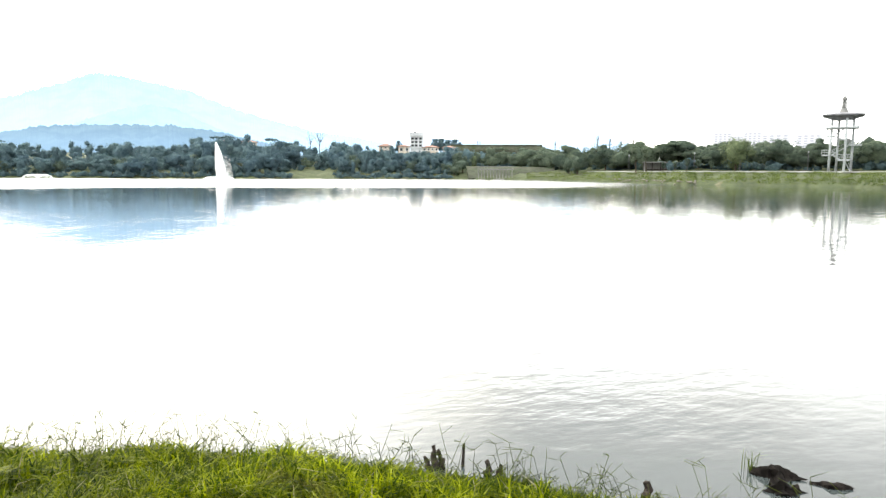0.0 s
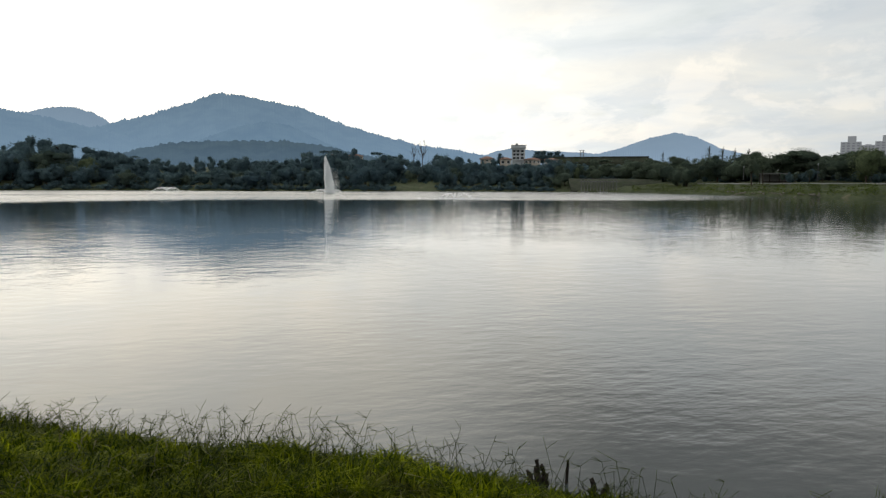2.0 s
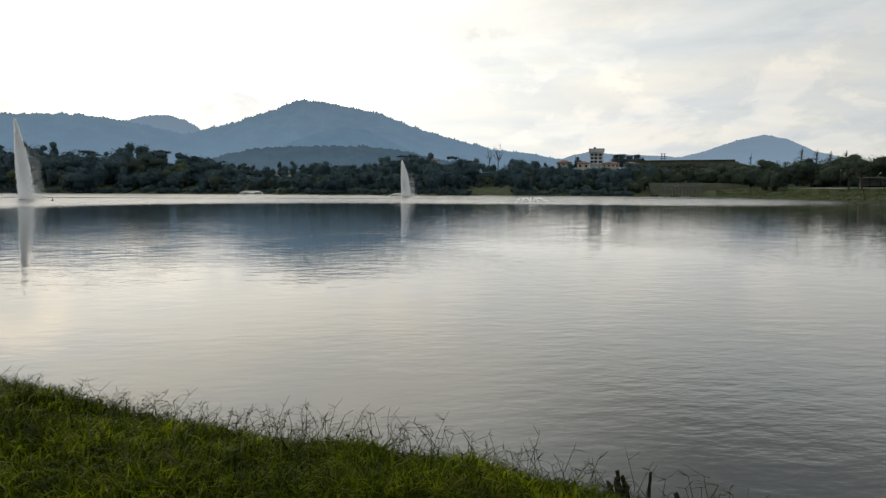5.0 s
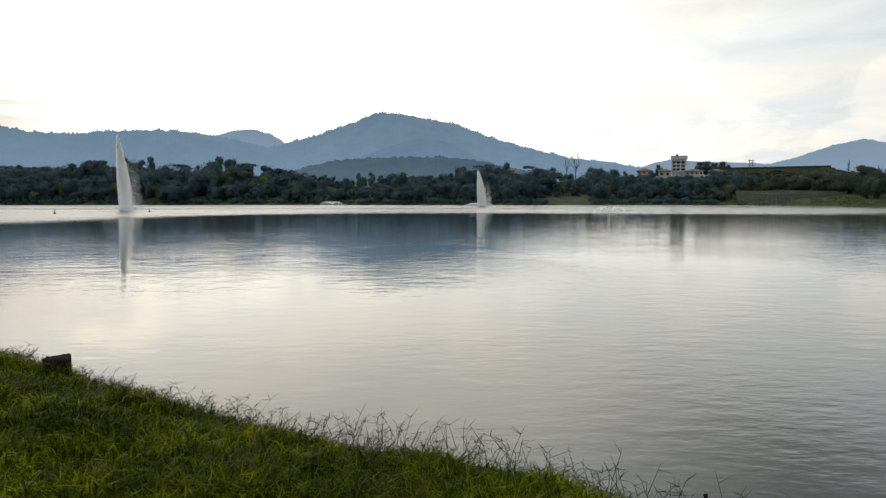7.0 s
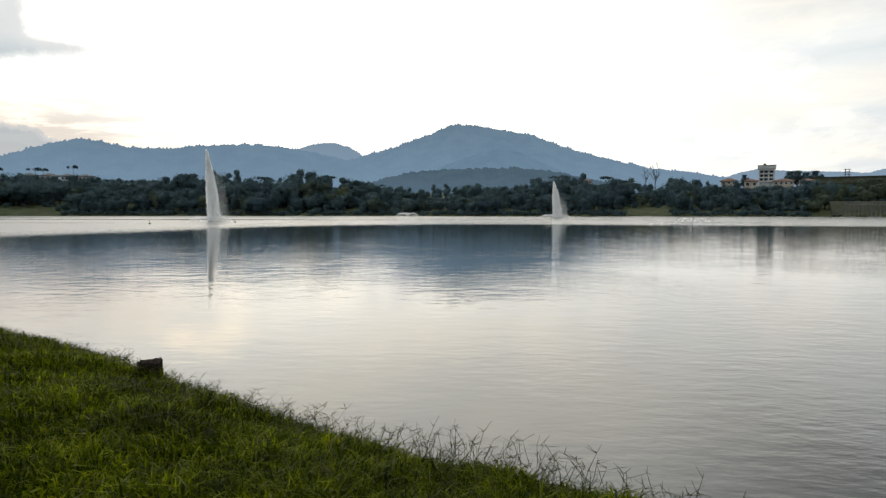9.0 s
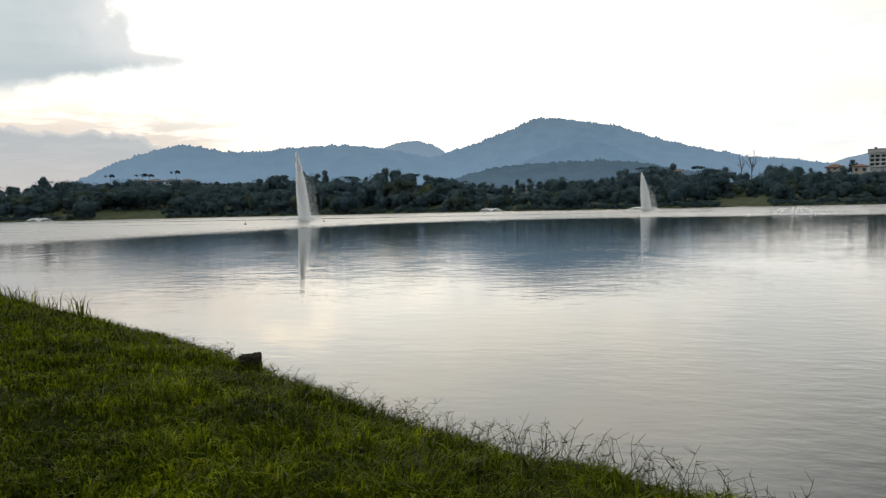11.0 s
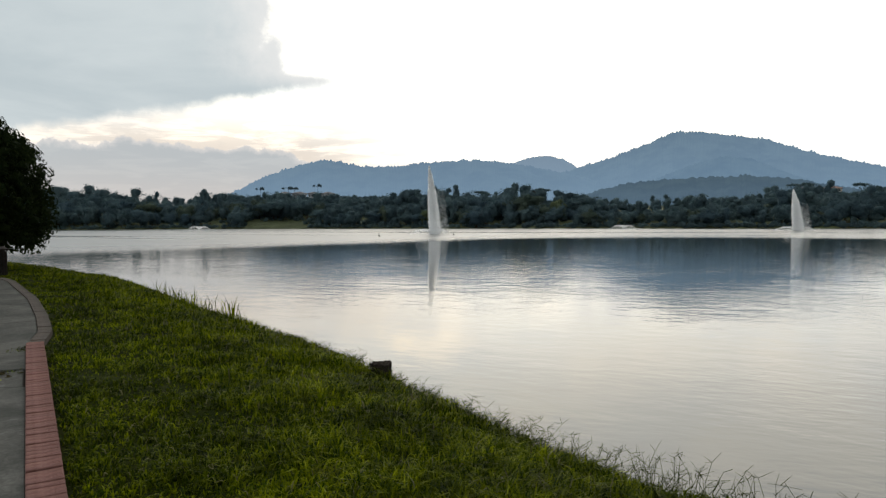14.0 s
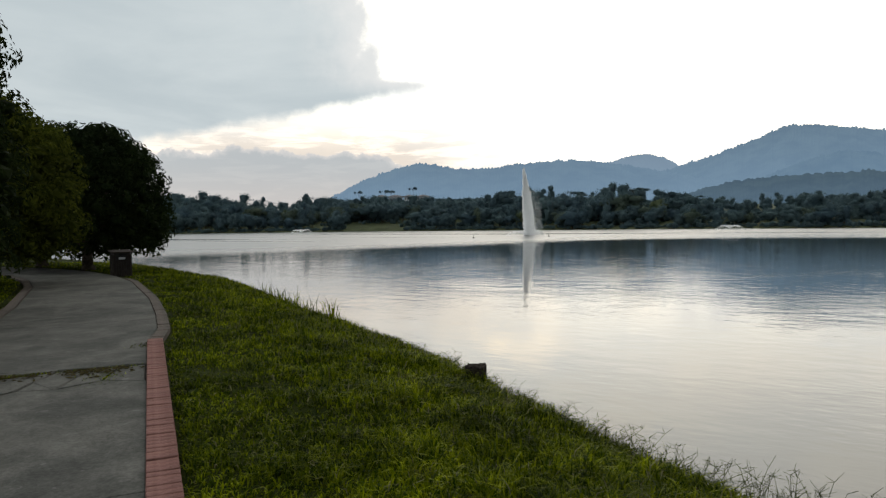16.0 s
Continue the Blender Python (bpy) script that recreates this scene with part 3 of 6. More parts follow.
def ridge(name, profile, d, depth, mat, label, trees=0.0, step=0.05, seed=1):
    """A long wooded hill whose crest follows (azimuth, elevation) pairs, with a sloping face towards the lake."""
    prof = sorted(profile)
    a0, a1 = prof[0][0], prof[-1][0]
    azs = np.arange(a0, a1 + step, step)
    els = np.interp(azs, *zip(*prof))
    rows = 14
    V = []
    for n, (a, e) in enumerate(zip(azs, els)):
        crest = EYE_Z + d * math.tan(radians(e))
        f_t = d * 0.01745 / 11.0
        rough = noise.fractal((a * 1.7, seed, 0), 1.0, 2.0, 4) * trees * 0.5 + (abs(noise.noise((a * f_t, seed, 3))) + 0.6 * abs(noise.noise((a * f_t * 2.1, seed, 6)))) * trees
        for k in range(rows):
            f = k / (rows - 1)
            rr = d - depth * (1 - f) + 40 * noise.noise((a * 0.35, f * 4, seed)) * (1 - f)
            h = (crest + rough) * (f ** 1.25) + depth * 0.05 * noise.fractal((a * 0.5, f * 3, seed + 7), 1.0, 2.0, 4) * f * (1 - f) * 2
            V.append(tuple(spot(a, rr, h - 2 * (1 - f))))
        V.append(tuple(spot(a, d + depth * 0.6, -5)))
    rows += 1
    n = len(azs)
    ii, kk = np.meshgrid(np.arange(n - 1), np.arange(rows - 1), indexing="ij")
    F = np.stack([ii * rows + kk, ii * rows + kk + 1, (ii + 1) * rows + kk + 1, (ii + 1) * rows + kk], -1).reshape(-1, 4)
    ob = new(name, mesh_of(name, V, F, mat, smooth=True))
    return tagged(ob, label, "hill", kind="structure")


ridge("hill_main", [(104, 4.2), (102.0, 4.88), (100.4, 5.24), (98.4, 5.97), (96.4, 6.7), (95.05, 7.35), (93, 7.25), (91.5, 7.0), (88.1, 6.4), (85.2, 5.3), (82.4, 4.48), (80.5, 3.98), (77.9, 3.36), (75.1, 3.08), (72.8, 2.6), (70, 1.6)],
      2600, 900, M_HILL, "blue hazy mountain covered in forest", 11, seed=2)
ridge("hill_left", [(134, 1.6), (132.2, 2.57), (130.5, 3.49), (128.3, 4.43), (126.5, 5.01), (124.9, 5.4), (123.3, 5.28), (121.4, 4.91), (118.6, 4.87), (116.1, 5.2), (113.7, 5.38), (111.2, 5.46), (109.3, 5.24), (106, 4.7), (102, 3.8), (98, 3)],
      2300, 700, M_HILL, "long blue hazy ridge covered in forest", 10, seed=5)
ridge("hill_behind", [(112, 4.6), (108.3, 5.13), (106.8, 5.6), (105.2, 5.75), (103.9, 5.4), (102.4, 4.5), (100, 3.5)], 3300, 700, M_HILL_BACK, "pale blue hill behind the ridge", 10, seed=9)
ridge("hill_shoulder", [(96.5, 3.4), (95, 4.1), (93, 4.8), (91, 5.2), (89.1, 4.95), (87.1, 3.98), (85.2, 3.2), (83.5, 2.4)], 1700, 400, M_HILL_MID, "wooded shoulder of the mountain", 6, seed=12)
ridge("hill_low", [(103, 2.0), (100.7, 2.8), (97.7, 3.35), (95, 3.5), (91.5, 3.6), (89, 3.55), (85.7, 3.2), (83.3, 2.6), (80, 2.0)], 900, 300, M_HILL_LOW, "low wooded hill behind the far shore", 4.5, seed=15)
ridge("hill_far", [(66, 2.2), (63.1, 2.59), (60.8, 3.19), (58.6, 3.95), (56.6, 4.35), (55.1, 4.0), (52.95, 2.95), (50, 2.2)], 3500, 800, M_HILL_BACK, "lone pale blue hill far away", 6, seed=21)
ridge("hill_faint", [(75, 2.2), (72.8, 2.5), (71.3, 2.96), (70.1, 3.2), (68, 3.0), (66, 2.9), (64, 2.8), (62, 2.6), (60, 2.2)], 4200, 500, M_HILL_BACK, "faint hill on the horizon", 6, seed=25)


# ---------------------------------------------------------------- trees
def leaves(rng, blobs, count, size, droop=0.2, ratio=2.2):
    """Leaf sprays, each a folded diamond, laid over the skins of the blobs (x, y, z, r, squash)."""
    B = np.array(blobs)
    w = B[:, 3] ** 2
    k = rng.choice(len(B), count, p=w / w.sum())
    n = rng.normal(size=(count, 3))
    n[:, 2] = n[:, 2] * 0.9 + 0.25
    n /= np.linalg.norm(n, axis=1)[:, None]
    rad = B[k, 3] * rng.uniform(0.80, 1.12, count)
    c = B[k, :3] + n * rad[:, None] * np.column_stack([np.ones(count), np.ones(count), B[k, 4]])
    t = np.cross(n, rng.normal(size=(count, 3)))
    t /= np.linalg.norm(t, axis=1)[:, None]
    t = t + n * rng.uniform(-0.1, 0.7, count)[:, None]
    t[:, 2] -= droop
    t /= np.linalg.norm(t, axis=1)[:, None]
    b = np.cross(n, t)
    b /= np.maximum(np.linalg.norm(b, axis=1), 1e-6)[:, None]
    L = size * rng.uniform(0.6, 1.3, count)[:, None]
    W = L / ratio
    fold = np.cross(t, b) * L * 0.15
    V = np.stack([c - t * L * 0.5, c + b * W * 0.5 + fold, c + t * L * 0.5, c - b * W * 0.5 + fold], 1).reshape(-1, 3)
    q = np.arange(count)[:, None] * 4
    F = np.concatenate([q + [0, 2, 1], q + [0, 3, 2]])
    return V, F, np.repeat(n, 4, axis=0)


ICO_BM = bmesh.new()
bmesh.ops.create_icosphere(ICO_BM, subdivisions=2, radius=1)
ICO_V = np.array([v.co[:] for v in ICO_BM.verts])
ICO_F = np.array([[v.index for v in f.verts] for f in ICO_BM.faces])
ICO_BM.free()
ICO1_BM = bmesh.new()
bmesh.ops.create_icosphere(ICO1_BM, subdivisions=1, radius=1)
ICO1_V = np.array([v.co[:] for v in ICO1_BM.verts])
ICO1_F = np.array([[v.index for v in f.verts] for f in ICO1_BM.faces])
ICO1_BM.free()


def crown_arrays(rng, blobs, count, size, core=0.8, fine=False, droop=0.2, ratio=2.2):
    """Leaves over solid inner masses; the leaves of a mass are shaded together, as a soft clump."""
    V, F, N = leaves(rng, blobs, count, size, droop, ratio)
    Vs, Fs, Ns, base = [V], [F], [N], len(V)
    iv, jf = (ICO_V, ICO_F) if fine else (ICO1_V, ICO1_F)
    broad = [q for q in blobs if q[3] > 0.135] or blobs
    for x, y, z, r, sq in broad:
        v = iv * (1 + rng.uniform(-0.22, 0.12, (len(iv), 1))) * (r * core) * np.array([1, 1, sq]) + np.array([x, y, z])
        Vs.append(v)
        Fs.append(jf + base)
        Ns.append(iv)
        base += len(v)
    V = np.concatenate(Vs)
    whole = V - np.array([0, 0, 0.45])
    whole /= np.maximum(np.linalg.norm(whole, axis=1), 1e-3)[:, None]
    N = (np.concatenate(Ns) * 0.4 + whole * 0.6) * np.array([1, 1, 0.5])
    return V, np.concatenate(Fs), N / np.maximum(np.linalg.norm(N, axis=1), 1e-3)[:, None]


def blobs_for(rng, kind):
    """Crown of a tree one unit high, as a set of leaf masses."""
    out = []
    if kind == "dome":
        out.append((0, 0, 0.46, 0.35, 1.08))
        for _ in range(22):
            a, z = rng.uniform(0, 6.283), rng.uniform(0.14, 0.84)
            rr = 0.33 * math.sqrt(max(0.05, 1 - ((z - 0.46) / 0.42) ** 2))
            out.append((rr * math.cos(a), rr * math.sin(a), z, rng.uniform(0.08, 0.16), 0.9))
    elif kind == "spread":
        out += [(0, 0, 0.60, 0.46, 0.5), (0.05, 0, 0.36, 0.26, 0.9)]
        for _ in range(22):
            a, q = rng.uniform(0, 6.283), rng.uniform(0, 1) ** 0.55
            rr = 0.58 * q
            z = 0.84 - 0.34 * q * q + rng.uniform(-0.22, 0.04)
            out.append((rr * math.cos(a), rr * math.sin(a), z, rng.uniform(0.08, 0.17), 0.7))
    elif kind == "tall":
        out += [(0, 0, 0.36, 0.17, 1.7), (0.02, 0.02, 0.62, 0.16, 1.6)]
        for _ in range(16):
            a, z = rng.uniform(0, 6.283), rng.uniform(0.12, 0.9)
            rr = 0.19 * (1.1 - abs(z - 0.5)) * rng.uniform(0.4, 1)
            out.append((rr * math.cos(a), rr * math.sin(a), z, rng.uniform(0.09, 0.15), 1.1))
    elif kind == "cone":
        for k in range(14):
            z = 0.12 + 0.8 * k / 13
            a, rr = rng.uniform(0, 6.283), 0.12 * (1 - z) + 0.01
            out.append((rr * math.cos(a), rr * math.sin(a), z, 0.04 + 0.15 * (1 - z), 1.0))
    elif kind == "umbrella":
        for _ in range(12):
            a, q = rng.uniform(0, 6.283), rng.uniform(0, 1) ** 0.5
            out.append((0.34 * q * math.cos(a), 0.34 * q * math.sin(a), 0.88 - 0.06 * q, rng.uniform(0.06, 0.10), 0.5))
    elif kind == "round":
        for _ in range(14):
            a, q = rng.uniform(0, 6.283), rng.uniform(0, 1)
            z = rng.uniform(0.45, 0.86)
            rr = 0.20 * math.sqrt(max(0.02, 1 - ((z - 0.64) / 0.28) ** 2)) * q
            out.append((rr * math.cos(a), rr * math.sin(a), z, rng.uniform(0.10, 0.15), 1.0))
    return out


def trunk_mesh(rng, kind, mat):
    """Tapered stem with a few limbs for a tree one unit high."""
    fork = {"dome": 0.35, "spread": 0.45, "tall": 0.6, "cone": 0.8, "umbrella": 0.8, "round": 0.42}[kind]
    r = {"cone": 0.018, "tall": 0.02, "umbrella": 0.013}.get(kind, 0.024)
    lean = Vector((rng.uniform(-0.03, 0.03), rng.uniform(-0.03, 0.03), fork))
    bm = rod((0, 0, -0.03), lean, r, r * 0.7, 7)
    spread = {"dome": 0.25, "spread": 0.45, "tall": 0.1, "cone": 0.04, "umbrella": 0.25, "round": 0.13}[kind]
    for k in range(5):
        a = k * 1.257 + rng.uniform(-0.4, 0.4)
        tip = lean + Vector((spread * math.cos(a), spread * math.sin(a), rng.uniform(0.14, 0.30) * (0.35 if kind == "umbrella" else 1)))
        rod(lean * 0.96, tip, r * 0.5, r * 0.15, 5, bm)
    me = bpy.data.meshes.new("trunk")
    bm.to_mesh(me)
    bm.free()
    me.materials.append(mat)
    return me


VARIANTS = {}
rng = np.random.default_rng(4)
for kind, n, count, size in (("dome", 5, 1150, 0.046), ("spread", 4, 1150, 0.046), ("tall", 3, 850, 0.042), ("cone", 2, 600, 0.045), ("umbrella", 2, 450, 0.045), ("round", 2, 800, 0.05)):
    VARIANTS[kind] = []
    for _ in range(n):
        masses = blobs_for(rng, kind)
        full = crown_arrays(rng, masses, count, size, 0.84)
        light = crown_arrays(rng, masses, int(count / 2.3), size * 1.4, 0.9)
        VARIANTS[kind].append((full, trunk_mesh(rng, kind, M_BARK), light))

PROTO = {}


def far_tree(kind, which, mat, label, m, name="tree", group="trees on the far shore"):
    key = (kind, which, mat.name, label)
    if key not in PROTO:
        (V, F, N), tr, _ = VARIANTS[kind][which]
        root = thing(name, m, label, "tree", group)
        part("trunk", tr, None, root)
        part("crown", mesh_of("crown", V, F, mat, normals=N), None, root)
        PROTO[key] = root
        return root
    # the prototype itself keeps its own size, so divide it out
    ob = copy_thing(PROTO[key], Matrix.Identity(4))
    ob.matrix_basis = m
    return ob


KIND_LABEL = {"dome": "dense green broadleaf tree with a rounded crown", "spread": "wide rain tree with a flat spreading crown",
              "tall": "tall slender tree with a narrow crown", "cone": "dark pointed conifer", "umbrella": "umbrella-shaped tree on a bare stem",
              "round": "small clipped round tree on a thin stem"}
tl_az, tl_el = zip(*TREELINE)


def clear(az, d):
    """Open lawns, the stone slope and the park strip stay free of trees."""
    if 56.5 < az < 66 and d < (38 if az < 64.5 else 12):
        return True
    if 20 < az <= 56.5 and d < 36:
        return True
    if 76.5 < az < 80.5 and d < 22:
        return True
    return 126 < az < 131 and d < 24


rng = np.random.default_rng(11)
wood_V, wood_F, wood_N, wood_M, base = [], [], [], [], 0
for row, (off, frac) in enumerate(((7, 0.50), (17, 0.66), (30, 0.80), (42, 0.88), (54, 0.95), (70, 1.0), (94, 1.0))):
    a = 27.0
    while a < 164:
        D = float(shore(a))
        a += math.degrees((5.0 if row < 3 else 4.8) / D) * rng.uniform(0.75, 1.35)
        d = off + rng.uniform(-5, 6)
        if clear(a, d) or (row == 0 and rng.random() < 0.25):
            continue
        r = D + d + 2
        q = spot(a, r)
        z = height(q.x, q.y)
        el = float(np.interp(a, tl_az, tl_el))
        el_t = el * frac * rng.uniform(0.72 if a > 62 else 0.86, 1.16)
        top = EYE_Z + r * math.tan(radians(el_t))
        h = max(3.0, min(17, top - z))
        u = rng.random()
        kind = "dome" if u < 0.42 else "spread" if u < 0.58 else "tall" if u < 0.88 else "umbrella" if u < 0.92 and row > 2 else "dome"
        if 52 < a < 58 and row >= 4 and u > 0.4:
            kind = "cone"
        if a < 62 and kind == "tall":
            kind = "dome"
        wide = rng.uniform(0.85, 1.4) * (1.2 if a < 62 else 1) * (1.15 if h < 7 else 1)
        m = Matrix.Translation((q.x, q.y, z)) @ Matrix.Rotation(rng.uniform(0, 6.28), 4, "Z") @ Matrix.Diagonal((h * wide, h * wide, h, 1))
        which = int(rng.integers(len(VARIANTS[kind])))
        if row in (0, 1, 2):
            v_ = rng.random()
            mat = M_WOOD_PALE if v_ < (0.07 if a < 66 else 0.02) else M_WOOD_OLIVE if v_ < (0.35 if a < 66 else 0.13) else M_WOOD_GREEN if a < 66 else M_WOOD_HAZED
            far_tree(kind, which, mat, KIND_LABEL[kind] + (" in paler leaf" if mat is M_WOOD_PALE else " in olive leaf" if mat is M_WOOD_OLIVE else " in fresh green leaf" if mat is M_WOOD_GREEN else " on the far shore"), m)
        else:
            V, F, N = VARIANTS[kind][which][2]
            wood_N.append(N @ np.array(m.to_3x3().normalized()).T)
            V = np.column_stack([V, np.ones(len(V))]) @ np.array(m).T
            wood_V.append(V[:, :3])
            wood_F.append(F + base)
            wood_M.append(np.full(len(F), int(a < 65)))
            base += len(V)
# trees on the slopes below the hilltop houses
for lo, hi, r0, r1, cap, n in ((57.5, 76, 330, 412, 1.95, 190), (119, 133, 350, 412, 2.55, 130)):
    for _ in range(n):
        a, r = rng.uniform(lo, hi), rng.uniform(r0, r1)
        q = spot(a, r)
        z = height(q.x, q.y)
        h = min(rng.uniform(6, 11), EYE_Z + r * math.tan(radians(cap * rng.uniform(0.88, 1.03))) - z)
        if h < 2.5:
            h = 2.5
        kind = ("dome", "spread", "dome")[int(rng.integers(3))]
        m = Matrix.Translation((q.x, q.y, z - 0.3)) @ Matrix.Rotation(rng.uniform(0, 6.28), 4, "Z") @ Matrix.Diagonal((h * 1.4, h * 1.4, h, 1))
        V, F, N = VARIANTS[kind][int(rng.integers(len(VARIANTS[kind])))][2]
        wood_N.append(N @ np.array(m.to_3x3().normalized()).T)
        V = np.column_stack([V, np.ones(len(V))]) @ np.array(m).T
        wood_V.append(V[:, :3])
        wood_F.append(F + base)
        wood_M.append(np.zeros(len(F), int))
        base += len(V)
# undergrowth along the far water's edge and on the slopes below the trees
bush = crown_arrays(rng, [(rng.normal(0, 0.35), rng.normal(0, 0.35), rng.uniform(0.2, 0.55), rng.uniform(0.25, 0.42), 0.9) for _ in range(4)], 40, 0.33, 0.95)
bush_V, bush_F, bush_N, b0 = [], [], [], 0
for k in range(1700):
    a, d = rng.uniform(28, 163), rng.uniform(1.0, 62)
    if k > 1100:
        a, d = rng.uniform(64.5, 163), rng.uniform(0.6, 5)
    if clear(a, d) or (a < 66.5 and d < 38):
        continue
    q = spot(a, float(shore(a)) + d - 3.0 * math.sin(a * 1.9) - 1.5 * math.sin(a * 5.3))
    s = rng.uniform(1.4, 4.2) * (0.6 if d < 6 else 1)
    m = Matrix.Translation((q.x, q.y, height(q.x, q.y) - 0.2)) @ Matrix.Rotation(rng.uniform(0, 6.28), 4, "Z") @ Matrix.Diagonal((s * 1.2, s * 1.2, s * rng.uniform(0.8, 1.3), 1))
    V = np.column_stack([bush[0], np.ones(len(bush[0]))]) @ np.array(m).T
    bush_N.append(bush[2] @ np.array(m.to_3x3().normalized()).T)
    bush_V.append(V[:, :3])
    bush_F.append(bush[1] + b0)
    b0 += len(V)
under = new("undergrowth", mesh_of("undergrowth", np.concatenate(bush_V), np.concatenate(bush_F), M_WOOD_HAZED, normals=np.concatenate(bush_N)))
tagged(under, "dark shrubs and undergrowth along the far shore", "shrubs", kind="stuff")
woods = new("far_woods", mesh_of("far_woods", np.concatenate(wood_V), np.concatenate(wood_F), [M_WOOD_HAZED, M_WOOD_GREEN], np.concatenate(wood_M), normals=np.concatenate(wood_N)))
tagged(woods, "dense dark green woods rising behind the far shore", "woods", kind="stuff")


# ---------------------------------------------------------------- blades
def blades(rng, base, length, width, lean, seg=2):
    """Curved grass blades as narrow two-piece strips."""
    n = len(base)
    a = rng.uniform(0, 6.283, n)
    out_d = np.column_stack([np.cos(a), np.sin(a), np.zeros(n)])
    side = np.column_stack([-np.sin(a), np.cos(a), np.zeros(n)])
    upv = np.array([0, 0, 1.0])
    L, W, k = length[:, None], width[:, None], lean[:, None]
    mid = base + out_d * L * k * 0.35 + upv * L * 0.55
    tip = base + out_d * L * k * 1.1 + upv * L * (1.0 - 0.45 * k)
    V = np.stack([base - side * W * 0.5, base + side * W * 0.5, mid + side * W * 0.42, mid - side * W * 0.42, tip], 1).reshape(-1, 3)
    q = np.arange(n)[:, None] * 5
    F = np.concatenate([q + [0, 1, 2], q + [0, 2, 3], q + [3, 2, 4]])
    return V, F


# ---------------------------------------------------------------- fountains
def drops(rng, pos, size, stretch, along=None):
    """Streaks of falling water: long eight-sided drops at the given places."""
    n = len(pos)
    axis = np.tile([0.0, 0.0, 1.0], (n, 1)) if along is None else along / np.maximum(np.linalg.norm(along, axis=1), 1e-6)[:, None]
    side = np.cross(axis, rng.normal(size=(n, 3)))
    side /= np.linalg.norm(side, axis=1)[:, None]
    other = np.cross(axis, side)
    w = (size * rng.uniform(0.5, 1.3, n))[:, None]
    L = w * stretch * rng.uniform(0.6, 1.4, n)[:, None]
    V = np.stack([pos - axis * L, pos + side * w, pos + other * w, pos - side * w, pos - other * w, pos + axis * L], 1).reshape(-1, 3)
    q = np.arange(n)[:, None] * 6
    F = np.concatenate([q + f for f in ([0, 2, 1], [0, 3, 2], [0, 4, 3], [0, 1, 4], [5, 1, 2], [5, 2, 3], [5, 3, 4], [5, 4, 1])])
    return V, F


def arcs(rng, n, reach, rise, thick, jets=0):
    """Places along a ring of parabolas that leave the nozzle and fall back on the water."""
    a, u = rng.uniform(0, 6.283, n), rng.uniform(0, 1, n)
    if jets:
        a = np.floor(a / 6.283 * jets) / jets * 6.283 + rng.normal(0, 0.035, n)
    rr = reach * rng.uniform(0.93, 1.06, n)
    z = rise * 4 * u * (1 - u) * rng.uniform(0.85, 1.08, n) + rng.normal(0, thick, n) * u
    return np.column_stack([rr * u * np.cos(a), rr * u * np.sin(a), np.maximum(z, 0.02)])


def stuff_part(name, me, mat, parent, label=""):
    return tagged(part(name, me, mat, parent, label), kind="stuff")


def nozzle(parent, r):
    bm = rod((0, 0, -0.25), (0, 0, 0.06), r, r * 0.9, 14)
    rod((0, 0, 0.05), (0, 0, 0.35), r * 0.25, r * 0.15, 10, bm)
    part("float", bm, M_BINMETAL, parent, "dark floating pump ring")


def jet_fountain(az, d, tall, wide, seed, blunt=1.9):
    rng = np.random.default_rng(seed)
    root = thing("fountain", facing(az, d, WATER_Z), "tall white jet of a floating lake fountain", "fountain", "lake fountains")
    nozzle(root, 0.5)
    # a dense rising column whose water falls back down the wind side and frays on its way
    n = int(4600 * wide)
    u = rng.uniform(0, 1, n) ** 0.85
    span = wide * 1.05 * (1 - u ** blunt) + 0.10
    x = -wide * (0.18 + 0.10 * np.sin(3.14 * u)) + span * rng.beta(1.2, 1.7, n) + rng.normal(0, 0.035 * wide, n)
    y = rng.normal(0, 0.22, n) * span
    z = u * tall * (1 + rng.normal(0, 0.012, n))
    V, F = drops(rng, np.column_stack([x, y, z]), 0.027, 12)
    stuff_part("jet", mesh_of("jet", V, F, M_SPRAY), None, root)
    n = int(1500 * wide)
    u = rng.beta(1.0, 2.0, n) * 0.72
    x = wide * (0.55 + 1.15 * rng.beta(1.0, 1.6, n) * (1 - u * 0.35)) - wide * 0.15 * u
    V, F = drops(rng, np.column_stack([x, rng.normal(0, 0.3 * wide, n), u * tall]), 0.008, 12)
    stuff_part("spray_veil", mesh_of("spray_veil", V, F, M_SPRAY), None, root, "thin drifting spray")
    V, F = drops(rng, arcs(rng, 2600, wide * 1.9, 0.95, 0.05), 0.03, 2.5)
    stuff_part("low_spray", mesh_of("low_spray", V, F, M_SPRAY), None, root, "low ring of water arcs")
    return root


def umbrella_fountain(az, d, reach, rise, seed, jets=0):
    rng = np.random.default_rng(seed)
    root = thing("fountain", facing(az, d, WATER_Z), "low umbrella-shaped spray of a floating lake fountain", "fountain", "lake fountains")
    nozzle(root, 0.4)
    V, F = drops(rng, arcs(rng, 1500 if jets else 3600, reach, rise, 0.05, jets), 0.011 + 0.00005 * d, 3.0)
    stuff_part("spray", mesh_of("spray", V, F, M_SPRAY), None, root)
    V, F = drops(rng, np.column_stack([rng.normal(0, reach * 0.7, 500), rng.normal(0, reach * 0.7, 500), rng.uniform(0, 0.12, 500)]), 0.04, 1.5)
    stuff_part("splash", mesh_of("splash", V, F, M_SPRAY), None, root, "foaming splash ring")
    return root


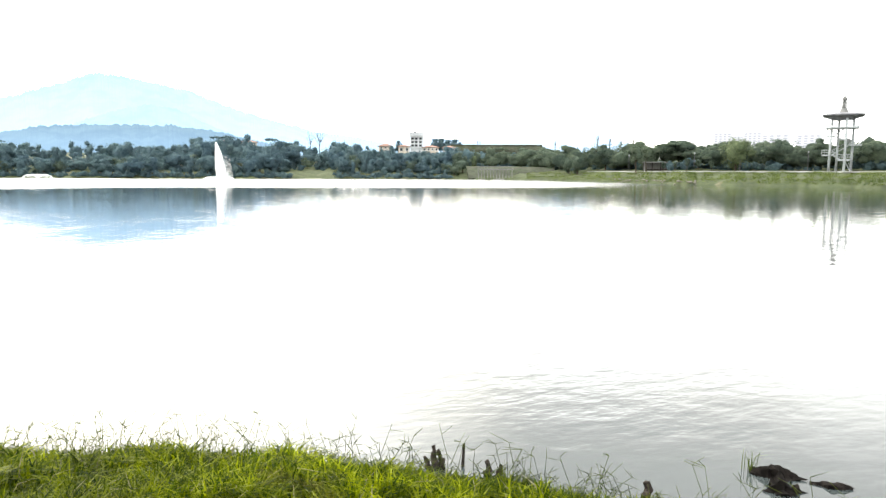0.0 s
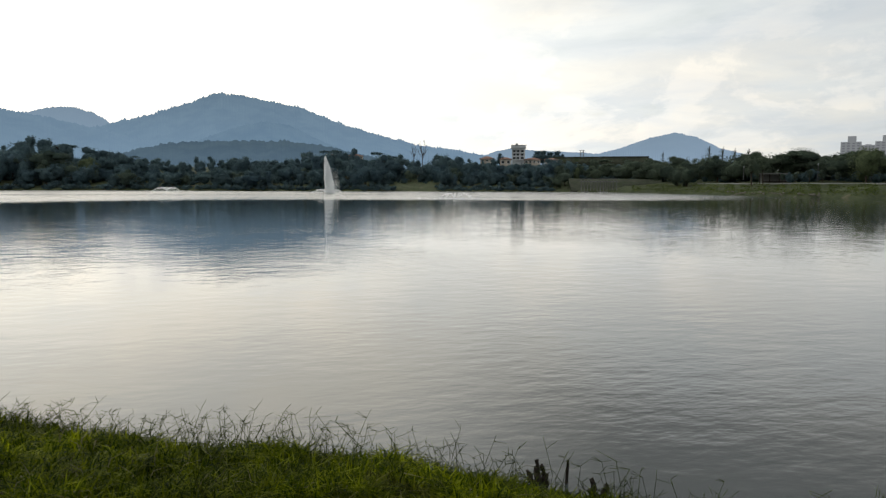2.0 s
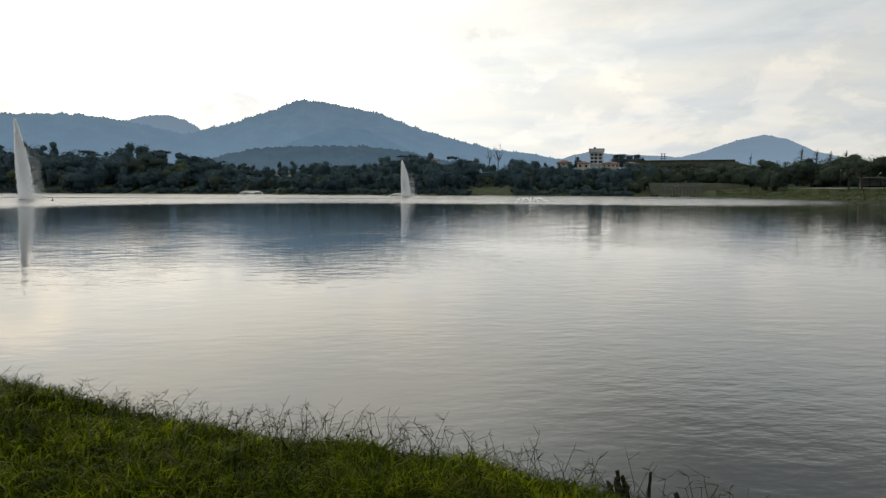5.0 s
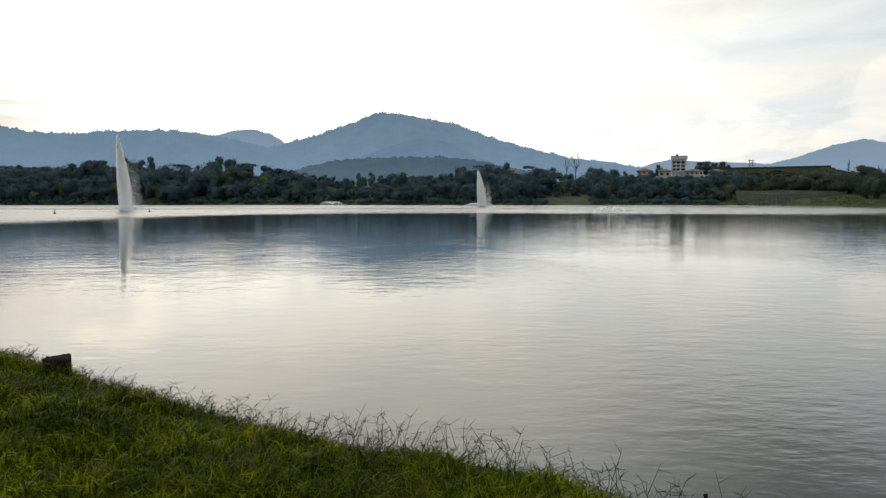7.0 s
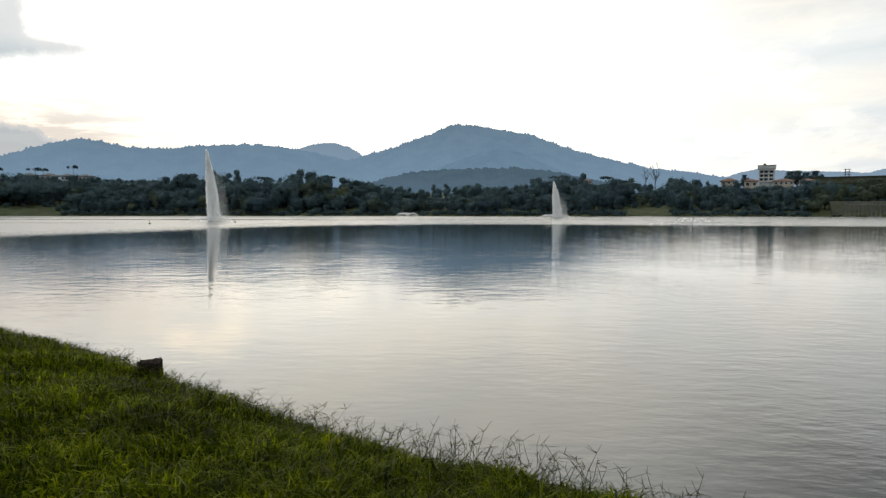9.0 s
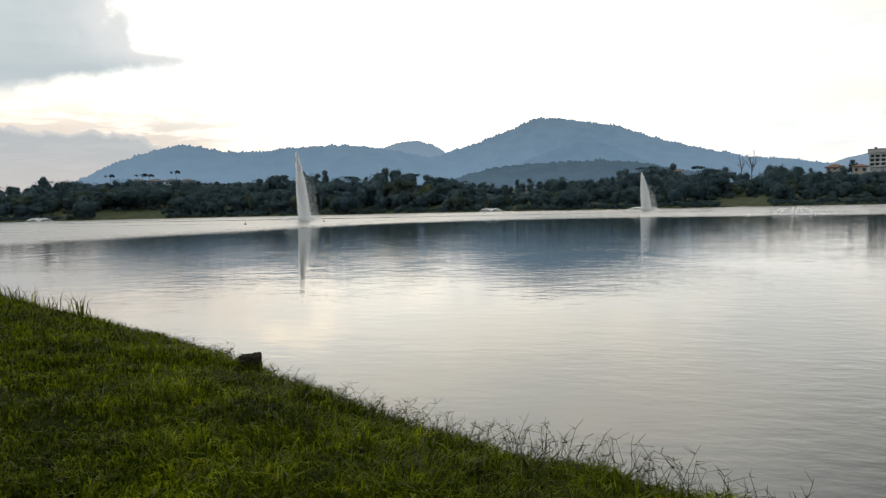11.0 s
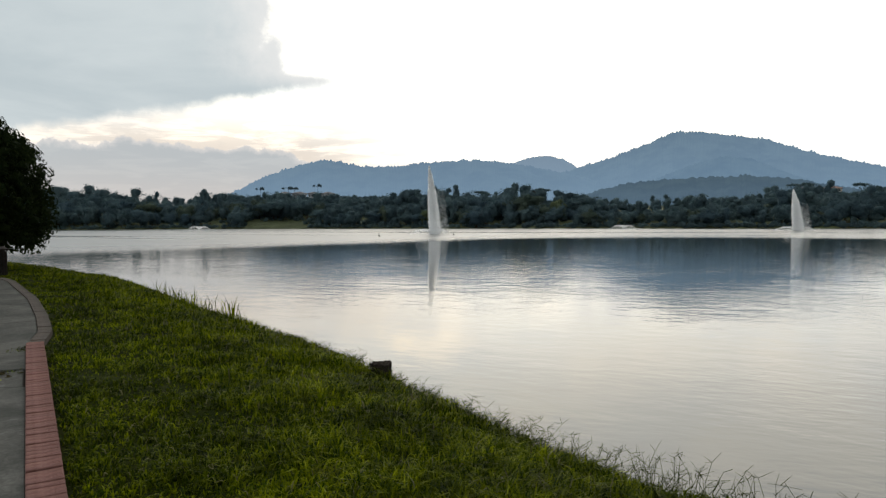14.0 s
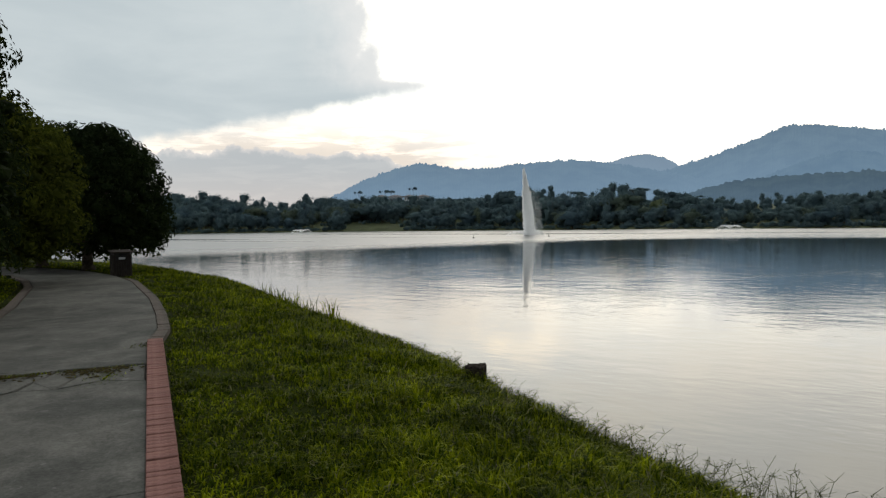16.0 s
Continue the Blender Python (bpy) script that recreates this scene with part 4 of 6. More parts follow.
jet_fountain(115.35, 138, 13.7, 2.3, 31, 2.2)
jet_fountain(86.1, 190, 10.0, 2.4, 32, 2.5)
umbrella_fountain(98.9, 236, 4.4, 1.25, 33)
umbrella_fountain(75.0, 110, 2.9, 0.95, 34, 11)
umbrella_fountain(134.8, 285, 4.6, 1.35, 35)
for az, d in ((113.4, 127), (119.9, 118)):
    root = thing("buoy", facing(az, d, WATER_Z), "small dark marker buoy floating on the lake", "buoy", "marker buoys")
    part("float", rod((0, 0, -0.1), (0, 0, 0.15), 0.22, 0.18, 12), M_BINMETAL, root)
    part("stem", rod((0, 0, 0.14), (0, 0, 0.6), 0.05, 0.03, 8), M_BINMETAL, root)

# ---------------------------------------------------------------- lookout tower
tq = spot(36.2, 182)
tz = height(tq.x, tq.y)
tower = thing("lookout_tower", facing(36.2, 182, tz) @ Matrix.Diagonal((0.8, 0.8, 1.04, 1)), "pale steel lookout tower with zigzag stairs and flat roof", "tower")
S = 2.85
TOP = 12.0
for sx, sy in ((-1, -0.55), (0.35, -1), (1, 0.55), (-0.35, 1)):
    part("column", rod((sx * S, sy * S, -0.4), (sx * S * 0.97, sy * S * 0.97, TOP), 0.36, 0.30, 14), M_STEEL, tower, smooth=True)
part("footing", block(8.2, 7.2, 0.5, 0, 0, -0.25, 0.05), M_DAM, tower, "grey concrete plinth")


def railing(parent, x0, y0, x1, y1, z, posts, h=1.05):
    rail = part("railing", rod((x0, y0, z + h), (x1, y1, z + h), 0.05, None, 6), M_STEEL, parent)
    rod_mid = part("mid_rail", rod((x0, y0, z + h * 0.5), (x1, y1, z + h * 0.5), 0.035, None, 6), M_STEEL, rail)
    for k in range(posts):
        f = k / max(1, posts - 1)
        x, y = x0 + (x1 - x0) * f, y0 + (y1 - y0) * f
        part("baluster", rod((x, y, z), (x, y, z + h), 0.04, None, 6), M_STEEL, rail)


for x, y, z, w, dp in ((0.7, -2.4, 2.5, 3.2, 1.8), (-3.2, -1.0, 3.6, 3.4, 2.0), (3.3, 1.0, 5.9, 3.6, 2.0), (0.6, -2.0, 7.1, 3.0, 1.8), (-3.0, 0.2, 7.9, 2.0, 1.8)):
    land_part = part("landing", block(w, dp, 0.3, x, y, z, 0.03), M_STEEL, tower)
    railing(land_part, x - w / 2, y - dp / 2, x + w / 2, y - dp / 2, z + 0.3, 6)
    railing(land_part, x - w / 2, y + dp / 2, x + w / 2, y + dp / 2, z + 0.3, 6)
for a, b in (((2.6, -2.2, 0.1), (0.9, -2.2, 2.7)), ((-0.2, -2.0, 2.8), (-2.3, -1.0, 3.8)), ((-2.2, -0.6, 3.9), (2.2, 0.8, 6.1)), ((2.2, 0.6, 6.2), (1.2, -1.6, 7.3)), ((-0.2, -1.6, 7.4), (-2.4, 0.0, 8.1)), ((-2.2, 0.3, 8.2), (1.0, 0.5, 10.0))):
    bm = bmesh.new()
    a, b = Vector(a), Vector(b)
    n = 9
    for k in range(n):
        q = a.lerp(b, (k + 0.5) / n)
        block(0.5, 1.1, 0.09, q.x, q.y, q.z, 0, bm)
    flight = part("stair_flight", bm, M_STEEL, tower)
    part("stringer", rod(a, b, 0.1, None, 6), M_STEEL, flight)
    part("handrail", rod(a + Vector((0, -0.5, 1)), b + Vector((0, -0.5, 1)), 0.05, None, 6), M_STEEL, flight)
plat = part("platform", block(8.4, 6.6, 0.38, 0, 0, 9.7, 0.05), M_STEEL, tower)
for y in (-3.1, 3.1):
    railing(plat, -3.9, y, 3.9, y, 10.08, 9)
bm = bmesh.new()
levels = ((2.8, TOP - 0.35), (3.2, TOP), (5.25, TOP + 0.55), (5.3, TOP + 0.75), (1.2, TOP + 1.35))
rings = [[bm.verts.new((c * r, s * r * 0.8, z)) for c, s in ((-1, -1), (1, -1), (1, 1), (-1, 1))] for r, z in levels]
for lo, hi in zip(rings, rings[1:]):
    for k in range(4):
        bm.faces.new((lo[k], lo[(k + 1) % 4], hi[(k + 1) % 4], hi[k]))
bm.faces.new(rings[0][::-1])
bm.faces.new(rings[-1])
roof = part("roof", bm, M_ROOFGREY, tower, "wide grey flat roof")
part("lantern_base", rod((0, 0, TOP + 1.2), (0, 0, TOP + 2.3), 1.3, 0.75, 16), M_GREYRAIL, roof)
for k in range(6):
    a = k * math.pi / 3
    part("lantern_post", rod((0.5 * math.cos(a), 0.5 * math.sin(a), TOP + 2.2), (0.45 * math.cos(a), 0.45 * math.sin(a), TOP + 4.2), 0.11, None, 8), M_GREYRAIL, roof)
part("lantern_core", rod((0, 0, TOP + 2.2), (0, 0, TOP + 4.2), 0.3, None, 12), M_GREYRAIL, roof)
part("lantern_cap", rod((0, 0, TOP + 4.15), (0, 0, TOP + 4.5), 0.72, 0.6, 16), M_GREYRAIL, roof)
part("finial", rod((0, 0, TOP + 4.55), (0, 0, TOP + 5.0), 0.45, 0.2, 12), M_GREYRAIL, roof)


# ---------------------------------------------------------------- buildings
def windows(parent, xs, zs, w, h, y, mat=None):
    """Real recessed openings are framed boxes with a dark pane set back in them."""
    for x in xs:
        for z in zs:
            bm = bmesh.new()
            for sx, sz, px, pz in ((w + 0.3, 0.15, 0, -0.15), (w + 0.3, 0.15, 0, h), (0.15, h, -w / 2 - 0.075, 0), (0.15, h, w / 2 + 0.075, 0)):
                block(sx, 0.3, sz, x + px, y - 0.1, z + pz, 0, bm)
            win = part("window", bm, M_WHITE, parent)
            part("pane", block(w, 0.06, h, x, y - 0.03, z), M_GLASSY, win)


def house(az, d, el_base, w, dp, h, roof_h, roof_mat, wall_mat, label, nx=3, nz=2, name="house"):
    z = EYE_Z + d * math.tan(radians(el_base))
    q = spot(az, d)
    root = thing(name, facing(az, d, z), label, "house", "hillside houses")
    lower = z - height(q.x, q.y) + 1.0
    part("wall", block(w, dp, h + max(lower, 0.5), 0, 0, -max(lower, 0.5), 0.04), wall_mat, root)
    part("roof", hip_roof(w, dp, roof_h, h, 0.7), roof_mat, root)
    windows(root, [(-0.5 + (k + 0.5) / nx) * w for k in range(nx)], [h * (k + 0.3) / nz for k in range(nz)], w / nx * 0.45, h / nz * 0.45, -dp / 2)
    return root


# white block on the hill with an overhanging top storey
D = 430
z0 = EYE_Z + D * math.tan(radians(2.20))
q = spot(69.5, D)
blk = thing("tower_block", facing(69.5, D, z0), "white concrete tower block with an overhanging top floor", "building")
drop = max(z0 - height(q.x, q.y), 0) + 1
for x in (-3.9, -1.6, 0.9, 3.9):
    part("pillar", block(0.7 if abs(x) > 2 else 0.45, 0.9, 7.4 + drop, x, -3.4, -drop, 0.03), M_WHITE, blk)
part("wall", block(7.6, 6.0, 7.4 + drop, 0.2, 0.3, -drop, 0.03), M_WHITE, blk)
for k in range(4):
    part("floor_band", block(8.4, 1.3, 0.55, 0, -3.3, -0.2 + k * 2.2, 0.03), M_WHITE, blk)
windows(blk, (-2.75, -0.35, 2.4), (0.55, 2.75, 4.95), 1.75, 1.35, -2.75)
part("top_floor", block(9.6, 8.4, 1.9, 0, 0, 7.3, 0.05), M_WHITE, blk)
part("parapet", block(9.9, 8.7, 0.3, 0, 0, 9.2, 0.04), M_ROOFGREY, blk)
part("roof_tank", block(1.4, 1.4, 1.1, -1.2, 0, 9.5, 0.05), M_ROOFGREY, blk)
house(72.2, 415, 1.72, 8.5, 7, 4.0, 1.9, M_TERRACOTTA, M_CREAM, "cream apartment house with a terracotta hip roof", 3, 2)
house(70.6, 412, 1.75, 7, 6, 3.6, 1.4, M_TERRACOTTA, M_CREAM, "small cream house with a terracotta roof", 2, 1)
house(68.3, 418, 1.85, 10, 7, 2.6, 1.4, M_TERRACOTTA, M_CREAM, "long low cream house with a terracotta roof", 4, 1)
house(66.7, 420, 1.95, 8, 7, 1.8, 1.3, M_TERRACOTTA, M_CREAM, "low cream house with a terracotta roof", 3, 1)
house(85.5, 520, 2.05, 9, 7, 3.5, 1.6, M_TERRACOTTA, M_CREAM, "cream hillside house with a tiled roof", 3, 1)
house(83.6, 540, 2.15, 12, 7, 3.0, 1.5, M_TERRACOTTA, M_CREAM, "row house with a tiled roof on the hillside", 4, 1)
for az, w in ((126.7, 9), (125.5, 7), (124.3, 8), (127.9, 6)):
    house(az, 420, 2.2, w, 7, 2.6, 1.5, M_ROOFGREY, M_WHITE, "white hilltop villa with a dark hip roof", 4, 1, "villa")
# distant blocks of flats
for az, w, top, cap in ((44.25, 20, 3.3, 3.72), (42.1, 20, 3.3, 3.72), (40.5, 30, 3.1, 3.2), (38.2, 26, 3.05, 3.25), (43.2, 14, 3.05, 3.1)):
    D = 1300
    root = thing("apartment_block", facing(az, D, 8), "pale distant block of flats above the trees", "building", "distant blocks of flats")
    h = EYE_Z + D * math.tan(radians(top)) - 8
    hc = EYE_Z + D * math.tan(radians(cap)) - 8
    body = part("wall", block(w * 1.5, 14, h, 0, 0, 0, 0.3), M_HAZEWALL, root)
    part("stair_core", block(w * 0.62, 12, hc, w * 0.05, 1.5, 0, 0.3), M_HAZEWALL, root)
    for k in range(5):
        for c in range(4):
            part("window", block(w * 0.2, 0.6, 1.9, (c - 1.5) * w * 0.36, -7.1, h - 3.6 - k * 4.2), M_HAZEDARK, body)
# lattice mast on the skyline
q = spot(64.1, 800)
MAST_Z = height(q.x, q.y) - 0.3
root = thing("mast", facing(64.1, 800, MAST_Z), "thin grey lattice mast on the skyline", "mast")
for x in (-1.9, 1.9):
    part("leg", rod((x, 0, 0), (x * 0.8, 0, EYE_Z + 800 * math.tan(radians(3.05)) - MAST_Z), 0.45, 0.35, 6), M_ROOFGREY, root)
for k in range(4):
    z = EYE_Z + 800 * math.tan(radians(2.45 + 0.18 * k)) - MAST_Z
    part("crossbar", rod((-3.2, 0, z), (3.2, 0, z), 0.3, None, 6), M_ROOFGREY, root)

# stone-faced slope with a columned walkway at the water
D = 243
slope = thing("stone_slope", facing(61.3, D + 8, 0), "grey stone-faced embankment above the shore", "embankment", kind="structure")
bm = bmesh.new()
vs = [bm.verts.new(p) for p in ((-16, -4, -0.2), (15, -4, -0.2), (17, 10, 4.2), (-18, 10, 4.4), (-18, 26, 4.5), (17, 26, 4.4), (-16, -4, -2), (15, -4, -2), (-18, 26, -2), (17, 26, -2))]
for f in ((0, 1, 2, 3), (3, 2, 5, 4), (0, 6, 7, 1), (1, 7, 9, 5, 2), (0, 3, 4, 8, 6), (4, 5, 9, 8)):
    bm.faces.new([vs[k] for k in f])
part("facing", bm, M_DAM, slope)
walkway = thing("walkway", facing(62.7, D + 1.5, 0), "pale concrete walkway on slim columns over the water", "walkway")
part("deck", block(13.6, 2.2, 0.35, 0, 0, 2.9, 0.03), M_GREYRAIL, walkway)
for k in range(12):
    x = -6.2 + k * 1.127
    part("column", rod((x, -0.7, -1.4), (x, -0.7, 2.95), 0.14, 0.12, 8), M_GREYRAIL, walkway)
    part("rail_post", rod((x, -1.0, 3.2), (x, -1.0, 4.1), 0.07, None, 6), M_GREYRAIL, walkway)
part("rail", rod((-6.6, -1.0, 4.1), (6.6, -1.0, 4.1), 0.07, None, 6), M_GREYRAIL, walkway)
part("base_slab", block(12.4, 2.6, 0.5, 0, -0.6, -0.95, 0.05), M_GREYRAIL, walkway)
# flat-topped bank with a hedge line behind it
crest = thing("embankment", facing(61.8, 430, 0), "flat-topped grass embankment with a wall on its crest", "embankment", kind="structure")
part("bank", block(66, 24, 18.6, -6, 0, 0, 2.5), M_DAM, crest)
part("wall", block(58, 0.8, 1.2, -6, -8.5, 18.6, 0.05), M_DAM, crest)

# park strip below the tower: shelter, low wall, lamps, young trees
def ground_pose(az, d):
    q = spot(az, d)
    return facing(az, d, height(q.x, q.y))


shelter = thing("shelter", ground_pose(49.3, 205), "pale grey flat-roofed park shelter beside the path", "shelter")
part("roof", block(8, 4.5, 0.25, 0, 0, 2.4, 0.04), M_GREYRAIL, shelter)
for x in (-3.7, -1.2, 1.2, 3.7):
    part("post", block(0.2, 0.2, 2.42, x, -2.0, -0.05, 0.02), M_BIN, shelter)
part("back_wall", block(7.6, 0.25, 2.42, 0, 2.0, -0.05, 0.02), M_GREYRAIL, shelter)
part("bench", block(6, 0.5, 0.45, 0, 1.3, 0, 0.02), M_BIN, shelter)
strip_V, strip_n = [], 0
for k in range(90):
    a = 30 + k * 0.28
    r = float(shore(a)) + 26
    for w in (0, 2.4):
        q = spot(a, r + w)
        zs = [height(*spot(a + o, float(shore(a + o)) + 27).xy) for o in (-2, -1, 0, 1, 2)]
        strip_V.append((q.x, q.y, sum(zs) / 5 + 0.22))
for k in range(len(strip_V)):
    x, y, z = strip_V[k]
    strip_V.append((x, y, z - 0.3))
n2 = 180
idx = np.arange(0, 178, 2)
F = np.concatenate([np.stack([idx, idx + 2, idx + 3, idx + 1], 1), np.stack([idx + n2, idx, idx + 1, idx + 1 + n2], 1), np.stack([idx + n2, idx + 2 + n2, idx + 2, idx], 1)])
tagged(new("far_path", mesh_of("far_path", strip_V, F, M_ROAD)), "pale paved path through the far park", "path", kind="structure")
for a in (30.5, 33.2, 38.3, 43.0, 46.4, 51.5):
    m = ground_pose(a, float(shore(a)) + 30)
    lamp = thing("street_lamp", m, "slim grey park lamp post beside the far path", "lamp post", "park lamps")
    part("post", rod((0, 0, -0.2), (0, 0, 4.6), 0.055, 0.04, 8), M_ROOFGREY, lamp)
    part("head", rod((0, 0, 4.55), (0, 0, 5.0), 0.12, 0.18, 10), M_STEEL, lamp)
for az, d, h in ((48.75, 190, 3.3), (47.9, 189, 3.0), (46.95, 188, 3.9), (46.1, 188, 3.9), (45.1, 188, 3.2), (33.0, 172, 3.4)):
    m = ground_pose(az, d) @ Matrix.Diagonal((h * 1.1, h * 1.1, h, 1))
    far_tree("round", 0, M_WOOD_GREEN, KIND_LABEL["round"], m, group="young park trees")
for az, d, h, kind, mat in ((50.9, 192, 8.0, "round", M_WOOD_GREEN), (50.1, 194, 7.5, "round", M_WOOD_GREEN), (43.3, 190, 10.0, "dome", M_WOOD_PALE), (40.2, 196, 8.5, "spread", M_WOOD_GREEN), (37.4, 195, 8.5, "spread", M_WOOD_GREEN),
                            (53.4, 224, 9, "spread", M_WOOD_GREEN), (55.7, 222, 7.5, "dome", M_WOOD_GREEN), (56.4, 228, 6.5, "dome", M_WOOD_GREEN), (34.3, 188, 6, "spread", M_WOOD_GREEN), (31.5, 180, 9, "dome", M_WOOD_GREEN)):
    m = ground_pose(az, d) @ Matrix.Diagonal((h * 1.05, h * 1.05, h, 1))
    far_tree(kind, 1, mat, KIND_LABEL[kind] + " in the far park", m, group="park trees")
# skyline trees
for az, d, el, kind, s in ((125.15, 400, 3.62, "umbrella", 0.5), (127.6, 405, 3.35, "umbrella", 0.75), (127.1, 402, 3.3, "umbrella", 0.6), (129.9, 400, 3.3, "umbrella", 0.5), (106.3, 330, 3.2, "umbrella", 1.5), (85.7, 320, 3.2, "umbrella", 1.1),
                           (67.9, 445, 3.1, "dome", 1.0), (67.4, 447, 3.15, "dome", 1.1), (66.8, 445, 3.0, "dome", 1.1), (66.2, 445, 3.1, "dome", 1.0), (71.1, 440, 2.9, "dome", 0.7), (47.5, 260, 3.35, "spread", 0.9), (54.1, 330, 3.15, "cone", 1.2), (53.1, 330, 3.0, "cone", 1.3), (52.2, 330, 2.9, "cone", 1.3), (51.2, 330, 2.9, "cone", 1.3), (57.6, 330, 2.75, "cone", 0.8)):
    q = spot(az, d)
    z = height(q.x, q.y)
    h = min(EYE_Z + d * math.tan(radians(el)) - z, 22)
    z = EYE_Z + d * math.tan(radians(el)) - h
    m = Matrix.Translation((q.x, q.y, z)) @ Matrix.Diagonal((h * s, h * s, h, 1))
    far_tree(kind, 0, M_WOOD_HAZED if az > 62 else M_WOOD_GREEN, KIND_LABEL[kind] + " standing above the woods", m, group="skyline trees")
# rough grass on the far park's slope
rng = np.random.default_rng(6)
tp = []
while len(tp) < 16000:
    a, d = rng.uniform(29, 60), rng.uniform(0.4, 25)
    if noise.noise((a * 1.1, d * 0.25, 4)) + rng.uniform(-0.5, 0.5) < -0.1:
        continue
    tp.append(tuple(spot(a, float(shore(a)) + d - 3.0 * math.sin(a * 1.9) - 1.5 * math.sin(a * 5.3)).xy))
tp = np.array(tp)
V, F = blades(rng, np.column_stack([tp, land(tp) - 0.03]), rng.uniform(0.15, 0.5, len(tp)), rng.uniform(0.08, 0.2, len(tp)), rng.uniform(0.3, 1.2, len(tp)))
tagged(new("rough_grass", mesh_of("rough_grass", V, F, M_FARGRASS)), "rough uncut grass on the far park slope", "grass", kind="stuff")
# a bare-branched tree on the skyline
for az, d, el, wd in ((77.85, 330, 3.5, 1.2), (78.6, 335, 3.3, 0.8)):
    q = spot(az, d)
    z = height(q.x, q.y)
    h = (EYE_Z + d * math.tan(radians(el)) - z) * 1.25
    bare = thing("bare_tree", Matrix.Translation((q.x, q.y, z)) @ Matrix.Diagonal((h * wd, h * wd, h, 1)), "leafless tree with thin branches on the skyline", "tree", "skyline trees")
    bm = rod((0, 0, -0.03), (0.01, 0, 0.5), 0.011, 0.007, 7)
    for k in range(9):
        s_ = Vector((0.01, 0, 0.36 + 0.05 * k))
        a_ = k * 2.4
        e_ = s_ + Vector((0.16 * math.cos(a_), 0.16 * math.sin(a_), 0.20 + 0.02 * (k % 3))) * (1 - 0.05 * k)
        rod(s_ if k < 3 else Vector((0.01, 0, 0.5)), e_, 0.005, 0.0025, 5, bm)
        for o in (-0.05, 0.05):
            rod(s_.lerp(e_, 0.6), s_.lerp(e_, 0.6) + Vector((o, -o * 0.6, 0.1)), 0.003, 0.0015, 4, bm)
    part("trunk", bm, M_BARK, bare)
# boulders along the far park's edge
rng = np.random.default_rng(5)
for k in range(46):
    a = rng.uniform(46.2, 52.6)
    r = float(shore(a)) + rng.uniform(-0.5, 3.0) - 3.0 * math.sin(a * 1.9) - 1.5 * math.sin(a * 5.3)
    q = spot(a, r)
    s = rng.uniform(0.16, 0.46)
    v = ICO1_V * (1 + rng.uniform(-0.25, 0.2, (len(ICO1_V), 1))) * np.array([s * 1.3, s, s * 0.6])
    ob = new("boulder", mesh_of("boulder", v, ICO1_F, M_ROCK))
    ob.matrix_world = Matrix.Translation((q.x, q.y, height(q.x, q.y) + 0.1))
    tagged(ob, "pale brown boulder at the water's edge", "boulder", "shore boulders")


# ---------------------------------------------------------------- near bank: trees and bin
def park_tree(az, d, h, r, base, leaf, mat, label, seed, count):
    rng = np.random.default_rng(seed)
    q = spot(az, d)
    z = height(q.x, q.y)
    root = thing("tree", Matrix.Translation((q.x, q.y, z)), label, "tree", "trees beside the path")
    bm = rod((0, 0, -0.15), (0.05, 0, base + 0.8), 0.22, 0.15, 12)
    rod((0, 0, -0.15), (0, 0, 0.25), 0.32, 0.2, 12, bm)
    for k in range(9):
        a = k * 0.698 + rng.uniform(-0.3, 0.3)
        s = Vector((0.05, 0, base + rng.uniform(-0.1, 0.7)))
        e = s + Vector((math.cos(a) * r * rng.uniform(0.5, 0.8), math.sin(a) * r * rng.uniform(0.5, 0.8), (h - base) * rng.uniform(0.15, 0.6)))
        mid = s.lerp(e, 0.5) + Vector((0, 0, 0.25))
        rod(s, mid, 0.09, 0.06, 7, bm)
        rod(mid, e, 0.06, 0.02, 6, bm)
    part("trunk", bm, M_BARK, root, "dark rough bark", True)
    blobs = []
    for k in range(95):
        u = rng.uniform(0, 1) ** 1.15
        zz = base + 0.25 + (h - base - 0.7) * u
        prof = math.sqrt(max(0.03, 1 - (max(u - 0.18, 0) / 0.84) ** 2.2)) * (0.78 + 0.22 * min(1, u / 0.2))
        a, f = rng.uniform(0, 6.283), rng.uniform(0.25, 1) ** 0.5
        rr = max(0.0, (r - 0.5)) * prof * f
        blobs.append((rr * math.cos(a), rr * math.sin(a), zz, rng.uniform(0.42, 0.72), 0.85))
    # an even outer skin of leafy twigs
    for k in range(130):
        u = (k + 0.5) / 130
        zz = base + 0.15 + (h - base - 0.55) * u
        prof = math.sqrt(max(0.02, 1 - (max(u - 0.22, 0) / 0.80) ** 2.3)) * (0.86 + 0.14 * min(1, u / 0.2))
        a = k * 2.39996
        rr = max(0.0, (r - 0.42) * prof * rng.uniform(0.90, 1.04))
        blobs.append((rr * math.cos(a), rr * math.sin(a), zz, rng.uniform(0.36, 0.56), 0.85))
    V, F, _ = crown_arrays(rng, blobs, count, leaf, 0.5, False, 0.45, 2.6)
    part("crown", mesh_of("crown", V, F, mat), None, root)
    return root


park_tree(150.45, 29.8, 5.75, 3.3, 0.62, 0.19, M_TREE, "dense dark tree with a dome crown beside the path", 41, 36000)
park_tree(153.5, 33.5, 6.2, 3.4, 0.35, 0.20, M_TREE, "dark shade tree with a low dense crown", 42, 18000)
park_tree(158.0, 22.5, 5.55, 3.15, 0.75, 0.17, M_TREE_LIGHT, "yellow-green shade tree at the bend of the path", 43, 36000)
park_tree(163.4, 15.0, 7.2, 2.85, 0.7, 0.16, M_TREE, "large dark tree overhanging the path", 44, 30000)

